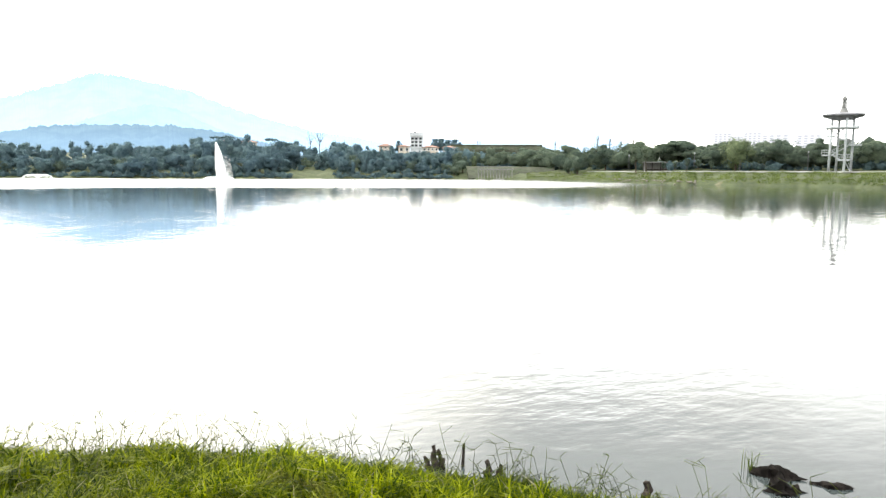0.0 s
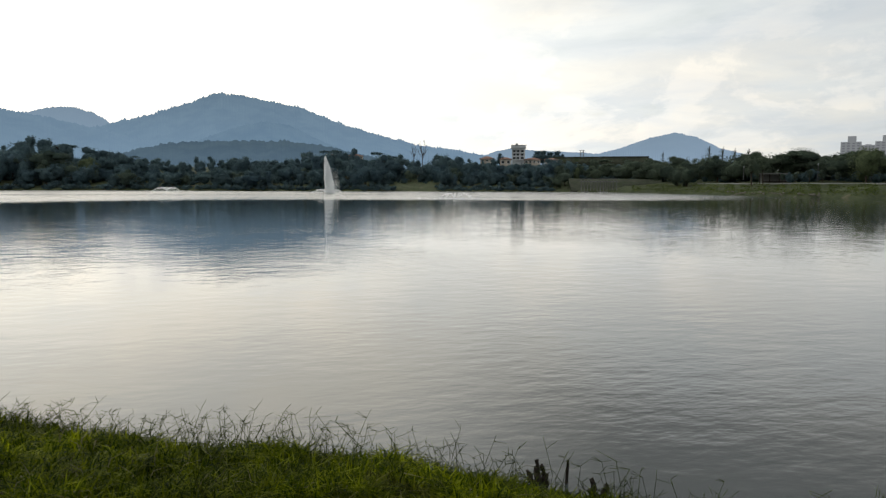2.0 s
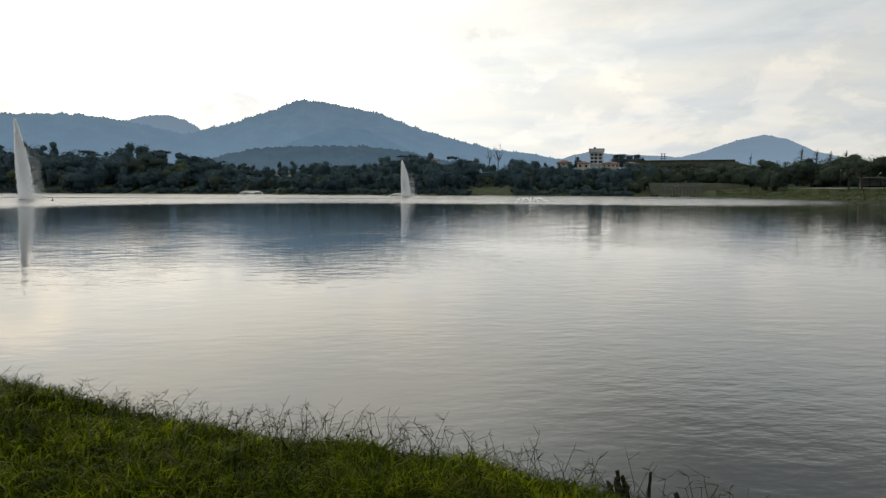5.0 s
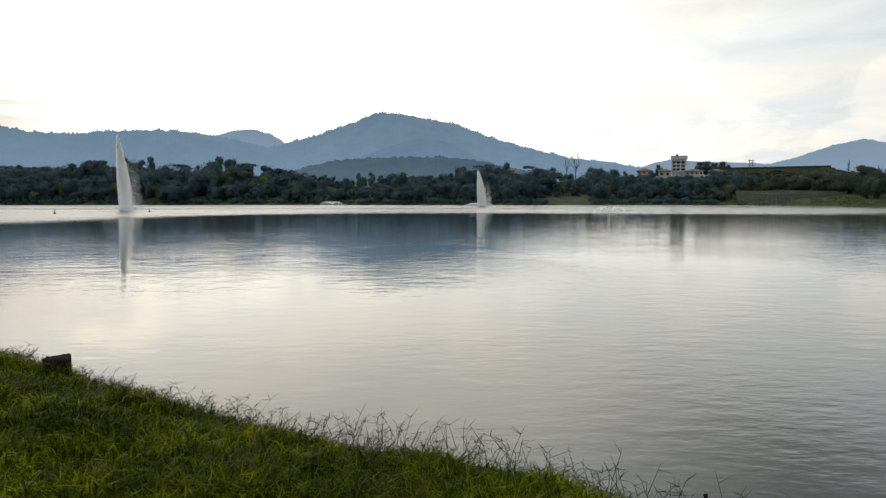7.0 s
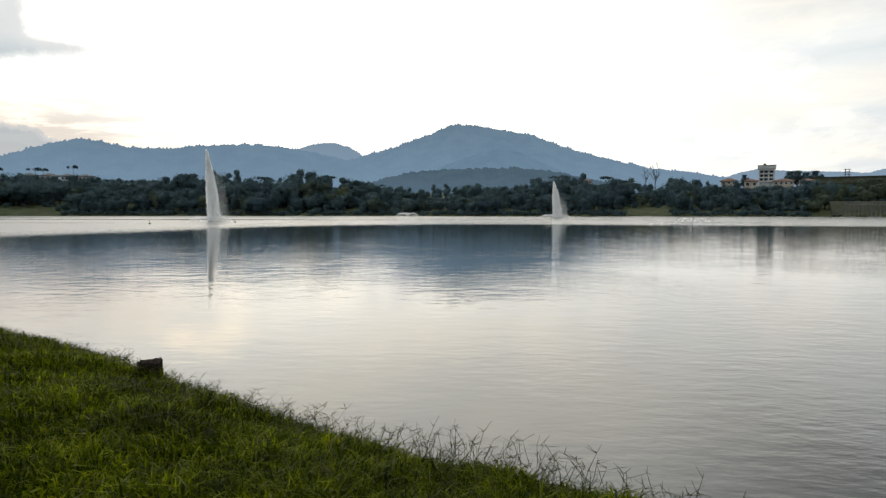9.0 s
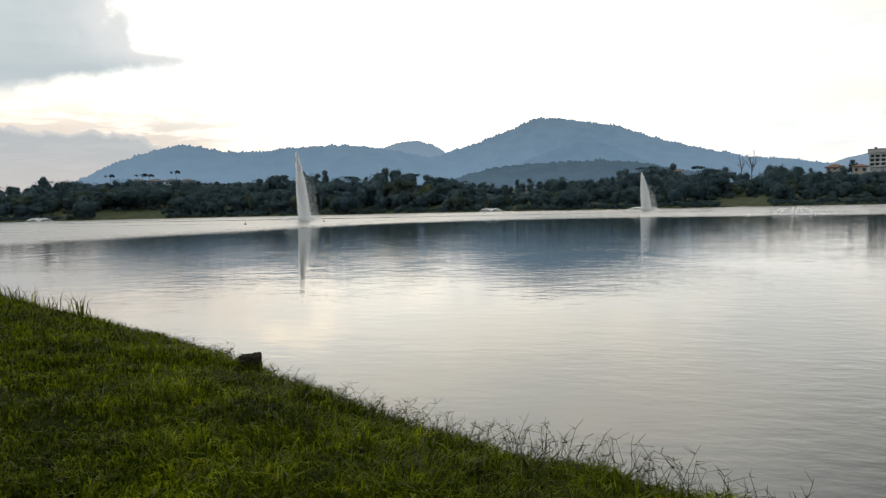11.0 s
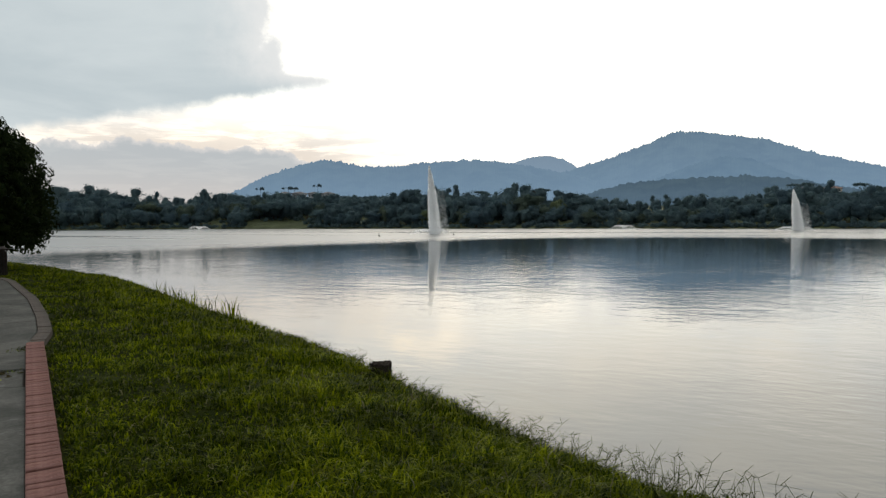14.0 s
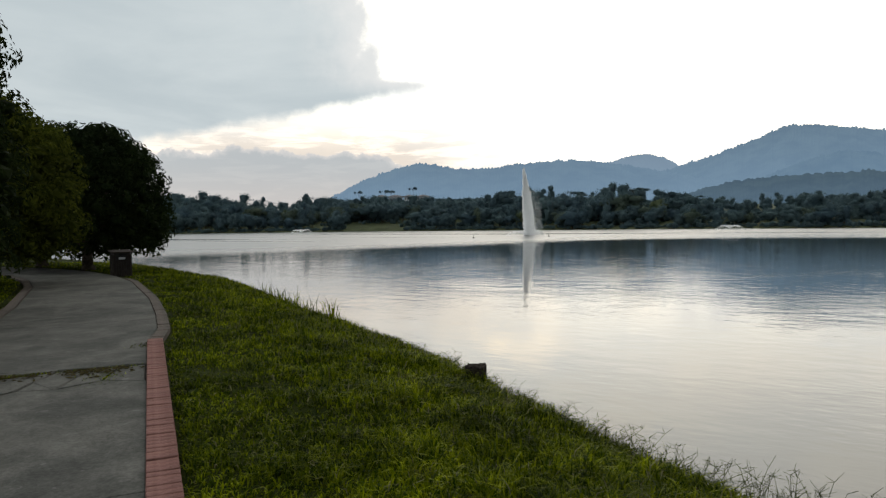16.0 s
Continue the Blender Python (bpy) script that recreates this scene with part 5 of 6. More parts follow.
q = spot(148.1, 25.4)
bz = height(q.x, q.y)
bin_ = thing("litter_bin", facing(148.1, 25.4, bz) @ Matrix.Rotation(radians(12), 4, "Z"), "dark brown slatted litter bin on the grass by the path", "litter bin")
W, H = 0.56, 0.86
body = part("body", block(W * 0.9, W * 0.9, H - 0.1, 0, 0, 0.05, 0.01), M_BINMETAL, bin_)
for side in range(4):
    for k in range(7):
        x = (-0.5 + (k + 0.5) / 7) * W
        c, s = math.cos(side * math.pi / 2), math.sin(side * math.pi / 2)
        hh = H - 0.30 if side == 0 and 1 <= k <= 4 else H - 0.1
        ob = part("slat", block(W / 7 - 0.012, 0.025, hh, x, -W / 2, 0.03, 0.004), M_BIN, bin_)
        ob.matrix_local = Matrix.Rotation(side * math.pi / 2, 4, "Z")
lid = part("lid", block(W + 0.12, W + 0.12, 0.06, 0, 0, 0, 0.012), M_BIN, bin_, "flat sloping dark lid")
lid.matrix_local = Matrix.Translation((0, 0, H - 0.02)) @ Matrix.Rotation(radians(5), 4, "X")
part("notice", block(0.2, 0.006, 0.07, -0.02, -W / 2 - 0.016, H - 0.25, 0), M_WHITE, bin_, "small white notice plate")

# ---------------------------------------------------------------- stump, snags and driftwood
def rough_log(name, a, b, r0, r1, mat, label, category, seed, sides=12, rings=10, ragged=0.25, belly=0.0):
    rng = np.random.default_rng(seed)
    a, b = Vector(a), Vector(b)
    m = (b - a).to_track_quat("Z", "Y").to_matrix()
    V, F = [], []
    for k in range(rings):
        f = k / (rings - 1)
        c = a.lerp(b, f)
        for s in range(sides):
            an = s * 2 * math.pi / sides
            r = (r0 + (r1 - r0) * f) * (1 + ragged * noise.noise((math.cos(an) * 1.6, math.sin(an) * 1.6 + seed, f * 3.0)) + rng.uniform(-0.06, 0.06) * (1 + 2.2 * (ragged > 0.8)))
            r *= 1 - belly + belly * math.sin(math.pi * (0.10 + 0.82 * f))
            end = ragged * 0.5 * r0 * rng.uniform(-1, 1) if k in (0, rings - 1) else 0
            V.append(tuple(c + m @ Vector((r * math.cos(an), r * math.sin(an), end))))
    for k in range(rings - 1):
        for s in range(sides):
            F.append((k * sides + s, k * sides + (s + 1) % sides, (k + 1) * sides + (s + 1) % sides, (k + 1) * sides + s))
    me = mesh_of(name, V, F, mat)
    bm = bmesh.new()
    bm.from_mesh(me)
    for loop in (range(sides), range((rings - 1) * sides, rings * sides)):
        bm.verts.ensure_lookup_table()
        vs = [bm.verts[k] for k in loop]
        mid = bm.verts.new(sum((v.co for v in vs), Vector()) / sides - (b - a).normalized() * 0.02)
        for k in range(sides):
            bm.faces.new((vs[k], vs[(k + 1) % sides], mid))
    bm.normal_update()
    bmesh.ops.recalc_face_normals(bm, faces=bm.faces)
    bm.to_mesh(me)
    bm.free()
    ob = new(name, me)
    return tagged(ob, label, category)


q = Vector((-7.62, -4.28, 0))
sides, V, F = 26, [], []
levels = ((-0.80, 1.30), (-0.55, 1.08), (-0.40, 1.0), (-0.28, 0.98), (-0.215, 0.99), (-0.20, 0.93), (-0.215, 0.55), (-0.235, 0.0))
for k, (zz, f) in enumerate(levels):
    for n in range(sides):
        an = n * 2 * math.pi / sides
        bark_r = 0.128 * f * (1 + 0.07 * math.sin(an * 8 + zz * 5) + 0.16 * noise.noise((math.cos(an) * 1.5, math.sin(an) * 1.5, zz * 2)))
        jag = (0.05 * max(0, noise.noise((math.cos(an) * 2.5, math.sin(an) * 2.5, 8))) + 0.035 * max(0, math.cos(an - 2.2)) ** 6) if k in (4, 5) else 0
        V.append((q.x + bark_r * math.cos(an), q.y + bark_r * math.sin(an), zz + jag))
for k in range(len(levels) - 1):
    for n in range(sides):
        F.append((k * sides + n, k * sides + (n + 1) % sides, (k + 1) * sides + (n + 1) % sides, (k + 1) * sides + n))
tagged(new("tree_stump", mesh_of("tree_stump", V, F, M_SNAG)), "old sawn tree stump at the edge of the bank", "stump")
rng = np.random.default_rng(86)
an = rng.uniform(0.3, 5.0, 210)
tp = np.column_stack([q.x + np.cos(an) * rng.uniform(0.10, 0.24, 210), q.y + np.sin(an) * rng.uniform(0.10, 0.24, 210)])
V, F = blades(rng, np.column_stack([tp, land(tp) - 0.01]), rng.uniform(0.08, 0.26, 210), rng.uniform(0.006, 0.012, 210), rng.uniform(0.1, 0.9, 210))
tagged(new("stump_grass", mesh_of("stump_grass", V, F, M_BLADE)), "long grass grown up round the old stump", "grass", kind="stuff")


def root_snag(x, y, label, prongs, seed):
    """A dead root: a gnarled foot from which crooked, broken prongs stand up."""
    rng = np.random.default_rng(seed)
    bm = bmesh.new()
    for dx, dy, z1, r in prongs:
        q = Vector((x + dx * 0.3, y + dy * 0.3, -0.85))
        n, goal = 5, Vector((x + dx, y + dy, z1))
        ring_a, rad = q, r
        for k in range(n):
            f = (k + 1) / n
            ring_b = q.lerp(goal, f) + Vector((rng.normal(0, 0.012), rng.normal(0, 0.012), 0))
            rod(ring_a, ring_b, rad, r * (1 - 0.62 * f), 7, bm)
            ring_a, rad = ring_b, r * (1 - 0.62 * f)
    for v in bm.verts:
        v.co += Vector((rng.normal(0, 0.004), rng.normal(0, 0.004), rng.normal(0, 0.004)))
    me = bpy.data.meshes.new("root_snag")
    bm.to_mesh(me)
    bm.free()
    me.materials.append(M_SNAG)
    return tagged(new("root_snag", me), label, "snag")


root_snag(-5.04, 1.73, "broken root snag standing in the grass at the water", ((-0.03, 0.0, -0.585, 0.036), (0.02, 0.03, -0.60, 0.03), (-0.05, -0.05, -0.66, 0.04), (0.05, 0.06, -0.67, 0.03)), 4)
rough_log("broken_stake", (-4.97, 1.93, -0.85), (-4.99, 1.95, -0.57), 0.016, 0.010, M_SNAG, "thin broken stake at the water's edge", "stake", 5, 7, 6, 0.4)
root_snag(-4.76, 2.07, "low broken root at the water's edge", ((-0.04, -0.03, -0.64, 0.035), (0.04, 0.05, -0.66, 0.03)), 6)
root_snag(-3.86, 2.80, "rotten root stub in the grass", ((-0.06, 0.04, -0.56, 0.05), (0.03, -0.03, -0.60, 0.045), (0.06, 0.05, -0.63, 0.04)), 7)
rough_log("driftwood", (-4.04, 3.98, -0.76), (-3.80, 4.20, -0.75), 0.12, 0.04, M_ROT, "black rotten driftwood lying in the shallows", "driftwood", 8, 14, 18, 0.9, 0.85)
rough_log("driftwood", (-3.78, 3.84, -0.77), (-3.68, 4.04, -0.77), 0.11, 0.08, M_ROT, "black waterlogged lump of wood in the shallows", "driftwood", 9, 14, 14, 1.3, 0.7)
rough_log("driftwood", (-3.74, 4.22, -0.755), (-3.56, 4.42, -0.755), 0.035, 0.05, M_ROT, "small dark piece of driftwood in the shallows", "driftwood", 10, 10, 12, 0.9, 0.8)

# ---------------------------------------------------------------- grass
rng = np.random.default_rng(77)
N = 900000
u = rng.uniform(0, 1, N)
r = (2.4 ** 0.5 + u * (38 ** 0.5 - 2.4 ** 0.5)) ** 2
an = np.radians(rng.uniform(52, 172, N))
pts = np.column_stack([-np.sin(an) * r, np.cos(an) * r])
s, p = bank_s(pts), path_s(pts)
keep = (s > -0.42) & ~((p > -0.235) & (p < PATH_W + 0.24))
pts, r, s, p = pts[keep], r[keep], s[keep], p[keep]
z = land(pts)
clump = np.array([noise.noise((x * 1.8, y * 1.8, 5)) * 0.6 + noise.noise((x * 6, y * 6, 9)) * 0.4 for x, y in pts])
mown = smooth01((s - 1.3) / 1.7)
thin = rng.uniform(-0.9, 0.9, len(pts)) < clump * 1.25 + 0.52 - 0.22 * mown
pts, r, s, z, clump = pts[thin], r[thin], s[thin], z[thin], clump[thin]
length = (0.095 + 0.045 * (1 - smooth01((s - 0.5) / 3.0)) * smooth01((s + 0.1) / 0.6)) * (1 + 1.1 * clump) * rng.uniform(0.5, 1.6, len(pts))
length = np.clip(length, 0.035, 0.24)
length *= 1 - 0.45 * mown[thin]
width = 0.0108 * (r / 4.5) ** 0.45 * rng.uniform(0.7, 1.3, len(pts))
lean = rng.uniform(0.25, 1.35, len(pts))
dry = rng.random(len(pts)) < 0.02
b3 = np.column_stack([pts, z - 0.01])
V, F = blades(rng, b3[~dry], length[~dry], width[~dry], lean[~dry])
tagged(new("grass", mesh_of("grass", V, F, M_BLADE)), "lush green uneven grass on the lake bank", "grass", kind="stuff")
V, F = blades(rng, b3[dry], length[dry] * 1.1, width[dry], lean[dry])
tagged(new("dry_grass", mesh_of("dry_grass", V, F, M_DRY)), "scattered straw-coloured dry blades in the lawn", "grass", kind="stuff")

# the same lawn behind and beside the path
rng = np.random.default_rng(91)
pts = rng.uniform(-11, 11, (60000, 2))
az_p = np.degrees(np.arctan2(-pts[:, 0], pts[:, 1])) % 360
s, p = bank_s(pts), path_s(pts)
keep = (s > -0.3) & ~((p > -0.235) & (p < PATH_W + 0.24)) & ((az_p < 53) | (az_p > 171) | (np.hypot(*pts.T) < 2.5))
pts = pts[keep]
V, F = blades(rng, np.column_stack([pts, land(pts) - 0.01]), rng.uniform(0.05, 0.14, len(pts)), rng.uniform(0.010, 0.018, len(pts)), rng.uniform(0.2, 1.1, len(pts)))
tagged(new("lawn_grass", mesh_of("lawn_grass", V, F, M_BLADE)), "shorter green lawn on both sides of the path", "grass", kind="stuff")

# a tuft rooted on the driftwood
rng = np.random.default_rng(84)
tp = np.column_stack([rng.normal(-4.07, 0.02, 26), rng.normal(3.97, 0.02, 26), np.full(26, -0.76)])
V, F = blades(rng, tp, rng.uniform(0.08, 0.24, 26), np.full(26, 0.005), rng.uniform(0.1, 0.7, 26))
tagged(new("reed_tuft", mesh_of("reed_tuft", V, F, M_WEED)), "small tuft of weeds growing on the driftwood", "weeds", kind="stuff")
# taller tufts leaning over the water's edge
rng = np.random.default_rng(79)
tp = []
for k in range(6, len(LIP) - 5):
    a, b = LIP[k], LIP[k + 1]
    L_ = math.hypot(*(b - a))
    t = (b - a) / L_
    for _ in range(int(L_ * 3)):
        f, off = rng.uniform(0, 1), rng.normal(-0.05, 0.13)
        c = a + (b - a) * f + np.array([-t[1], t[0]]) * off
        if noise.noise((c[0] * 1.3, c[1] * 1.3, 2)) < -0.05:
            continue
        for _ in range(int(rng.integers(6, 16))):
            tp.append(c + rng.normal(0, 0.035, 2))
tp = np.array(tp)
tr_ = np.hypot(*tp.T)
V, F = blades(rng, np.column_stack([tp, land(tp) - 0.01]), rng.uniform(0.08, 0.22, len(tp)) * np.clip((tr_ / 9) ** 0.3, 0.75, 1.25), 0.007 * np.clip(tr_ / 6, 0.8, 2.2), rng.uniform(0.15, 0.9, len(tp)))
tagged(new("tall_grass", mesh_of("tall_grass", V, F, M_BLADE)), "longer tufts of grass along the lip of the bank", "grass", kind="stuff")

# reeds leaning out from the lip further along the bank
rng = np.random.default_rng(90)
tp = []
for _ in range(34):
    f = rng.uniform(0, 1)
    c = np.array((-10.6, -9.1)) * (1 - f) + np.array((-13.6, -14.6)) * f + rng.normal(0, 0.12, 2)
    for _ in range(int(rng.integers(3, 9))):
        tp.append(c + rng.normal(0, 0.05, 2))
tp = np.array(tp)
V, F = blades(rng, np.column_stack([tp, land(tp) - 0.02]), rng.uniform(0.25, 0.72, len(tp)), rng.uniform(0.012, 0.022, len(tp)), rng.uniform(0.1, 0.8, len(tp)))
tagged(new("reeds", mesh_of("reeds", V, F, M_BLADE)), "tall reed blades leaning over the water's edge", "reeds", kind="stuff")

# seeding weeds along the lip: thin stems with finger-like heads
rng = np.random.default_rng(78)
Vs, Fs, base = [], [], 0


def strand(a, b, w):
    """A thin three-sided stalk."""
    global base
    d = (b - a).normalized()
    n1 = d.orthogonal().normalized()
    n2 = d.cross(n1)
    ring = [n1, n1 * -0.5 + n2 * 0.87, n1 * -0.5 - n2 * 0.87]
    Vs.extend([tuple(a + o * w) for o in ring] + [tuple(b + o * w * 0.6) for o in ring])
    for k in range(3):
        m_ = (k + 1) % 3
        Fs.append((base + k, base + m_, base + 3 + m_, base + 3 + k))
    base += 6


seglen = np.hypot(*np.diff(LIP, axis=0).T)
for k in range(len(LIP) - 1):
    a, b = LIP[k], LIP[k + 1]
    mid = (a + b) / 2
    d = math.hypot(*mid)
    if d > 16 or mid[1] > 4:
        continue
    for _ in range(int((0.2 if mid[1] > 2.2 else 0.6 if mid[1] > 0.2 else 1.0) * seglen[k] * 140 * min(1.0, 6.0 / d))):
        f, off = rng.uniform(0, 1), rng.normal(-0.04, 0.14)
        t = (b - a) / seglen[k]
        x, y = a + (b - a) * f + np.array([-t[1], t[0]]) * off
        z = max(height(x, y), WATER_Z - 0.02)
        hgt = rng.uniform(0.10, 0.36) * (1.0 if rng.random() < 0.5 else 0.55) * min(1.0, (5.2 / d) ** 1.4)
        w = 0.0028 * max(1.0, (d / 5) ** 0.4)
        p0 = Vector((x, y, z))
        p1 = p0 + Vector((rng.normal(0, 0.035), rng.normal(0, 0.035), hgt * 0.55))
        p2 = p1 + Vector((rng.normal(0, 0.06), rng.normal(0, 0.06), hgt * 0.45))
        strand(p0, p1, w)
        strand(p1, p2, w * 0.9)
        for _ in range(int(rng.integers(2, 5))):
            tip = p2 + Vector((rng.normal(0, 0.05), rng.normal(0, 0.05), rng.uniform(-0.015, 0.06)))
            strand(p2, tip, w * 0.7)
        if rng.random() < 0.4:
            q = p0.lerp(p1, rng.uniform(0.5, 1))
            strand(q, q + Vector((rng.normal(0, 0.07), rng.normal(0, 0.07), rng.uniform(0.0, 0.08))), w * 0.9)
tagged(new("weeds", mesh_of("weeds", Vs, Fs, M_WEED)), "thin seeding weeds along the edge of the bank", "weeds", kind="stuff")

# ---------------------------------------------------------------- path: slabs and brick edging
run = [0.0]
for a, b in zip(EDGE[:-1], EDGE[1:]):
    run.append(run[-1] + math.hypot(*(b - a)))


def along(s, off):
    """Point on the path: s metres along its edge, off metres in from that edge (smoothed normals)."""
    def raw(t):
        return np.array([np.interp(t, run, EDGE[:, 0]), np.interp(t, run, EDGE[:, 1])])
    t = (raw(s + 0.7) - raw(s - 0.7))
    t /= math.hypot(*t)
    return raw(s) + np.array([-t[1], t[0]]) * off, math.atan2(t[1], t[0])


pave = tagged(new("pavement"), "grey concrete lakeside path with cracked slabs", "path", kind="structure")
bm = bmesh.new()
cols = []
for k in range(160):
    s = 1.0 + k * (run[-1] - 2) / 159
    (a, _), (b, _) = along(s, -0.02), along(s, PATH_W)
    cols.append((bm.verts.new((*a, -0.012)), bm.verts.new((*b, -0.012))))
for c, d in zip(cols, cols[1:]):
    bm.faces.new((c[0], d[0], d[1], c[1]))
part("bedding", bm, M_GROUT, pave, "dark soil in the joints")


def slab(s0, s1, o0=0.0, o1=PATH_W, lift=0.0, cuts=None):
    """One concrete slab with chamfered edges between two joints; cuts shifts its ends (for broken pieces)."""
    n = max(2, int((s1 - s0) / 0.4))
    bm = bmesh.new()
    up_v, lo_v = [], []
    ring = [(s0 + (s1 - s0) * k / n, o0) for k in range(n + 1)] + [(s1 - (s1 - s0) * k / n, o1) for k in range(n + 1)]
    if cuts:
        ring = cuts
    cx = sum(q[0] for q in ring) / len(ring)
    co = sum(q[1] for q in ring) / len(ring)
    for s, o in ring:
        w, _ = along(s, o)
        up_v.append(bm.verts.new((*w, 0.012 + lift)))
    for s, o in ring:
        w, _ = along(s + 0.012 * np.sign(s - cx), o + 0.012 * np.sign(o - co))
        lo_v.append(bm.verts.new((*w, -0.002 + lift)))
    base_v = [bm.verts.new((v.co.x, v.co.y, -0.05)) for v in lo_v]
    m_ = len(up_v)
    bm.faces.new(up_v)
    for lo, hi in ((lo_v, up_v), (base_v, lo_v)):
        for k in range(m_):
            bm.faces.new((lo[k], lo[(k + 1) % m_], hi[(k + 1) % m_], hi[k]))
    bmesh.ops.recalc_face_normals(bm, faces=bm.faces)
    bmesh.ops.triangulate(bm, faces=[f for f in bm.faces if len(f.verts) > 4])
    return part("concrete_slab", bm, M_CONCRETE, pave)


def s_of(x, y):
    """Run along the edge of the point of it nearest to (x, y)."""
    best = min((seg_dist(np.array([(x, y)]), np.array([along(s, 0)[0], along(s + 0.05, 0)[0]]))[0][0], s) for s in np.arange(1, run[-1] - 1, 0.05))
    return best[1]


S_JOINT = s_of(-2.85, -3.8)
S_CRACK = s_of(-5.05, -7.2)
gap = 0.012
for s0, s1 in ((1.0, S_JOINT - 3.2), (S_JOINT - 3.2, S_JOINT)):
    slab(s0 + gap, s1 - gap)
c = S_CRACK
# the slab before the crack has broken into pieces
LOW = ((-0.95, 0.0), (-0.78, 0.42), (-0.98, 0.80), (-0.90, 1.15), (-1.35, 1.60), (-1.55, 2.0), (-1.75, PATH_W))
slab(0, 0, cuts=[(S_JOINT + gap, 0.0)] + [(c + ds, o) for ds, o in LOW] + [(S_JOINT + gap, PATH_W)])
FRAGMENTS = (
    ((-0.95, 0.0), (-0.05, 0.0), (-0.10, 0.30), (-0.78, 0.42)),
    ((-0.78, 0.42), (-0.10, 0.30), (-0.42, 0.66), (-0.98, 0.80)),
    ((-0.10, 0.30), (-0.04, 0.86), (-0.42, 0.66)),
    ((-0.42, 0.66), (-0.04, 0.86), (-0.55, 1.06), (-0.98, 0.80)),
    ((-0.98, 0.80), (-0.55, 1.06), (-0.90, 1.15)),
    ((-0.04, 0.86), (-0.16, 1.42), (-0.68, 1.46), (-0.55, 1.06)),
    ((-0.55, 1.06), (-0.68, 1.46), (-1.35, 1.60), (-0.90, 1.15)),
    ((-0.16, 1.42), (-0.10, 1.95), (-0.66, 1.86), (-0.68, 1.46)),
    ((-0.68, 1.46), (-0.66, 1.86), (-1.55, 2.0), (-1.35, 1.60)),
    ((-0.10, 1.95), (-0.05, PATH_W), (-0.80, PATH_W), (-0.66, 1.86)),
    ((-0.66, 1.86), (-0.80, PATH_W), (-1.75, PATH_W), (-1.55, 2.0)),
    ((0.0, 0.88), (0.12, 0.90), (0.12, 1.64), (-0.05, 1.60)),
    ((-0.05, 1.66), (0.12, 1.68), (0.16, PATH_W), (0.0, PATH_W)),
)
for k, ring in enumerate(FRAGMENTS):
    ms, mo = sum(q[0] for q in ring) / len(ring), sum(q[1] for q in ring) / len(ring)
    w = (0.030, 0.022) if k < 11 else (0.012, 0.012)
    slab(0, 0, cuts=[(c + ds + w[0] * np.sign(ms - ds), o + w[1] * np.sign(mo - o)) for ds, o in ring], lift=0.006 * math.sin(k * 2.3))
slab(0, 0, cuts=[(c + 0.03, 0.0), (c + 1.1, 0.0), (c + 1.1, PATH_W), (c + 0.24, PATH_W), (c + 0.14, 1.38), (c + 0.03, 0.64)])
s0 = c + 1.1
while s0 < run[-1] - 4:
    slab(s0 + gap, s0 + 2.9 - gap)
    s0 += 2.9
# weeds in the crack
rng = np.random.default_rng(80)
bp = []
for k in range(1250):
    if k < 650:
        o = 0.95 + 1.5 * rng.random() ** 0.8
        w, _ = along(c - 0.06 + rng.normal(0, 0.035), o)
    elif k < 1050:
        o = abs(rng.normal(0.42, 0.11))
        w, _ = along(c - 0.52 + rng.normal(0, 0.20) + 0.3 * (0.42 - o), o)
    else:
        o = rng.uniform(0.05, 0.9)
        w, _ = along(c - 0.10 + rng.normal(0, 0.05), o)
    bp.append((*w, -0.005))
for _ in range(500):
    w, _ = along(S_CRACK + 1.25 + rng.normal(0, 0.12), -0.22 + abs(rng.normal(0, 0.16)))
    bp.append((*w, 0.0))
bp = np.array(bp)
V, F = blades(rng, bp, rng.uniform(0.02, 0.05, len(bp)), np.full(len(bp), 0.009), rng.uniform(0.5, 1.2, len(bp)))
tagged(new("crack_weeds", mesh_of("crack_weeds", V, F, M_BLADE)), "small weeds growing in the cracked joint of the path", "weeds", kind="stuff")

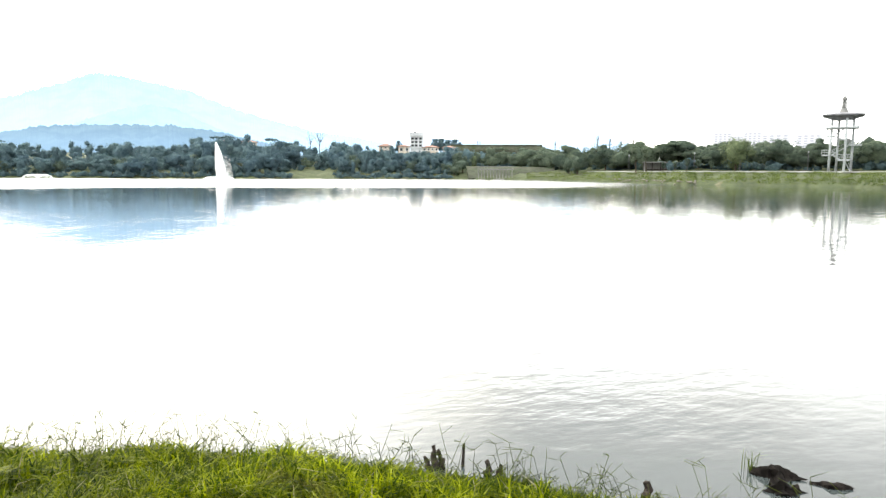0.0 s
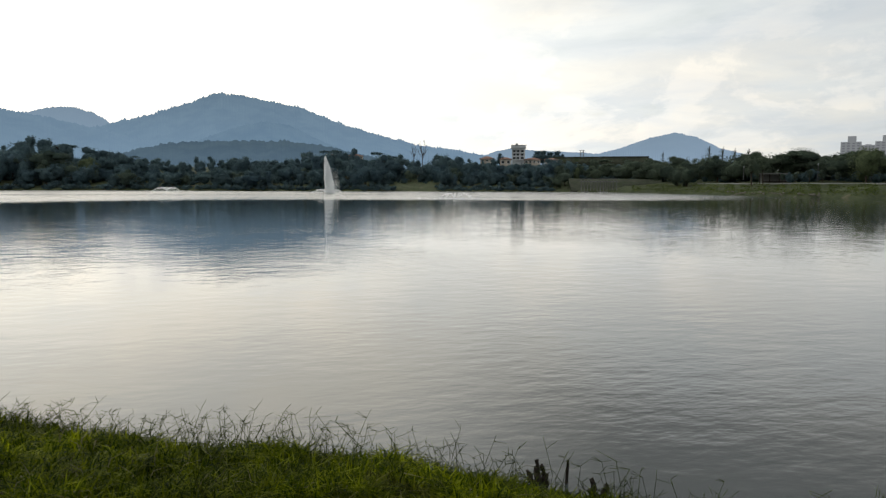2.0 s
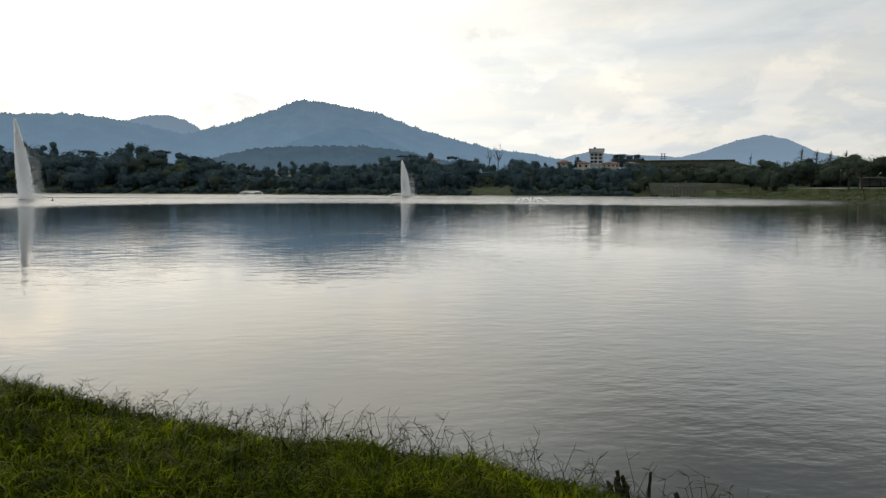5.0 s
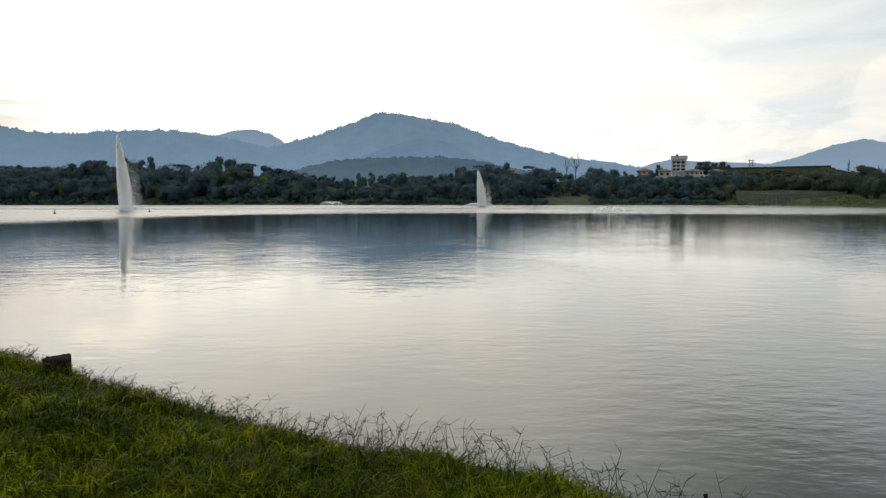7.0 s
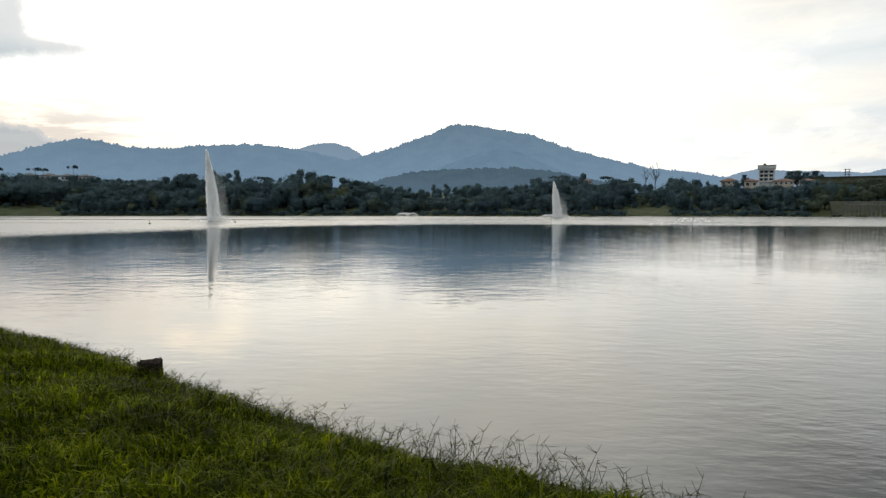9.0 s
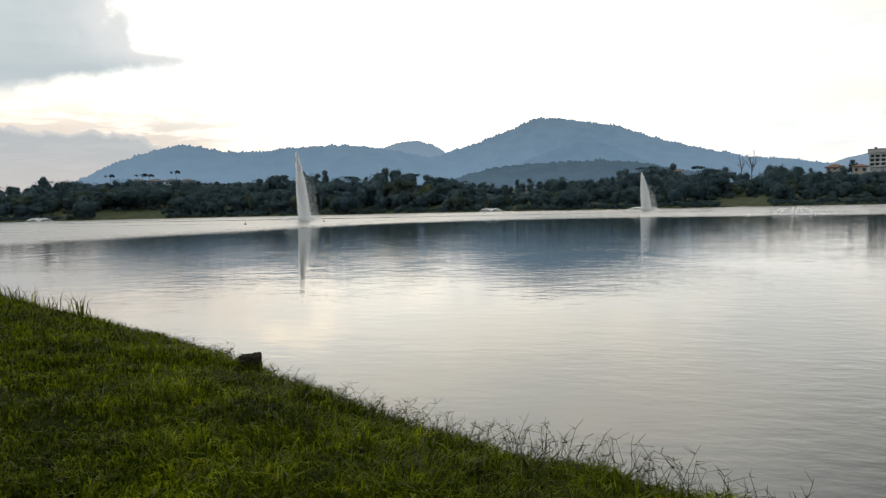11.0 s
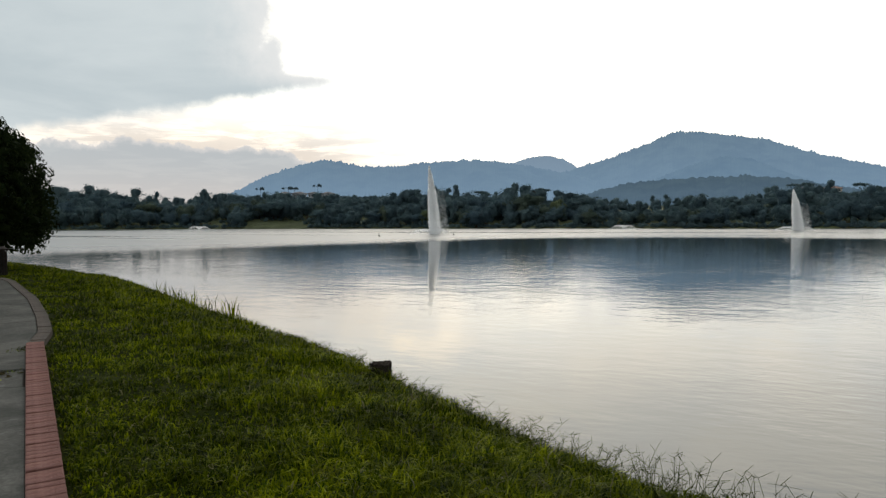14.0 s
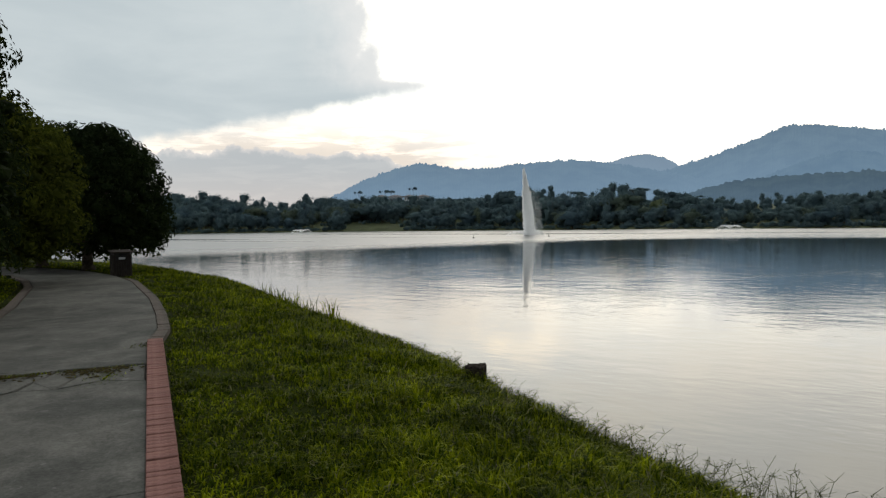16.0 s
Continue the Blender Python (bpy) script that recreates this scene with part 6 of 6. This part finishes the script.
# leaf litter and crumbs of soil caught on the broken slab
rng = np.random.default_rng(83)
Vs, Fs = [], []
for k in range(260):
    o = rng.uniform(0.1, 2.3) if k > 110 else rng.normal(0.45, 0.16)
    w, _ = along(c - 0.12 + 0.05 * o - abs(rng.normal(0, 0.18)), max(0.02, o))
    r_, a_ = rng.uniform(0.012, 0.034), rng.uniform(0, 6.283)
    n = len(Vs)
    for q in range(4):
        rr = r_ * (1.6 if q % 2 == 0 else 0.7)
        Vs.append((w[0] + rr * math.cos(a_ + q * 1.571), w[1] + rr * math.sin(a_ + q * 1.571), 0.018 + rng.uniform(0, 0.012)))
    Vs.append((w[0], w[1], 0.034))
    Fs += [(n, n + 1, n + 4), (n + 1, n + 2, n + 4), (n + 2, n + 3, n + 4), (n + 3, n, n + 4)]
tagged(new("leaf_litter", mesh_of("leaf_litter", Vs, Fs, M_LITTER)), "dead leaves and soil crumbs on the cracked path", "leaf litter", kind="stuff")

# brick edging: one brick deep, laid side by side
brick_bm = block(0.198, 0.0755, 0.095, 0, 0, -0.055, 0.005)
brick_me = bpy.data.meshes.new("brick")
brick_bm.to_mesh(brick_me)
brick_bm.free()
brick_me.materials.append(M_BRICK)
edging = tagged(new("brick_edging"), "red clay brick edging along the concrete path", "edging", kind="structure")
rng = np.random.default_rng(81)
s_end = s_of(-5.95, -8.4)
count = 0
s = s_end
while s > 2.0 and count < 190:
    w, a = along(s, -0.106)
    ob = part("brick", brick_me, None, edging)
    ob.matrix_world = Matrix.Translation((*w, 0.012 + rng.normal(0, 0.003))) @ Matrix.Rotation(a + math.pi / 2 + rng.normal(0, 0.03), 4, "Z") @ Matrix.Rotation(rng.normal(0, 0.012), 4, "Y")
    s -= 0.0805
    count += 1
old_me = brick_me.copy()
old_me.materials[0] = M_BRICK_OLD
for off, s_from, s_to, step in ((-0.106, s_end + 0.32, s_end + 13, 0.16), (PATH_W + 0.122, s_end + 1.2, s_end + 20, 0.2)):
    s = s_from
    while s < s_to:
        w, a = along(s, off)
        ob = part("brick", old_me, None, edging, "soiled grey-brown brick")
        ob.matrix_world = Matrix.Translation((*w, -0.016 + rng.normal(0, 0.003))) @ Matrix.Rotation(a + math.pi / 2, 4, "Z") @ Matrix.Diagonal((0.9, step / 0.08, 1, 1))
        s += step
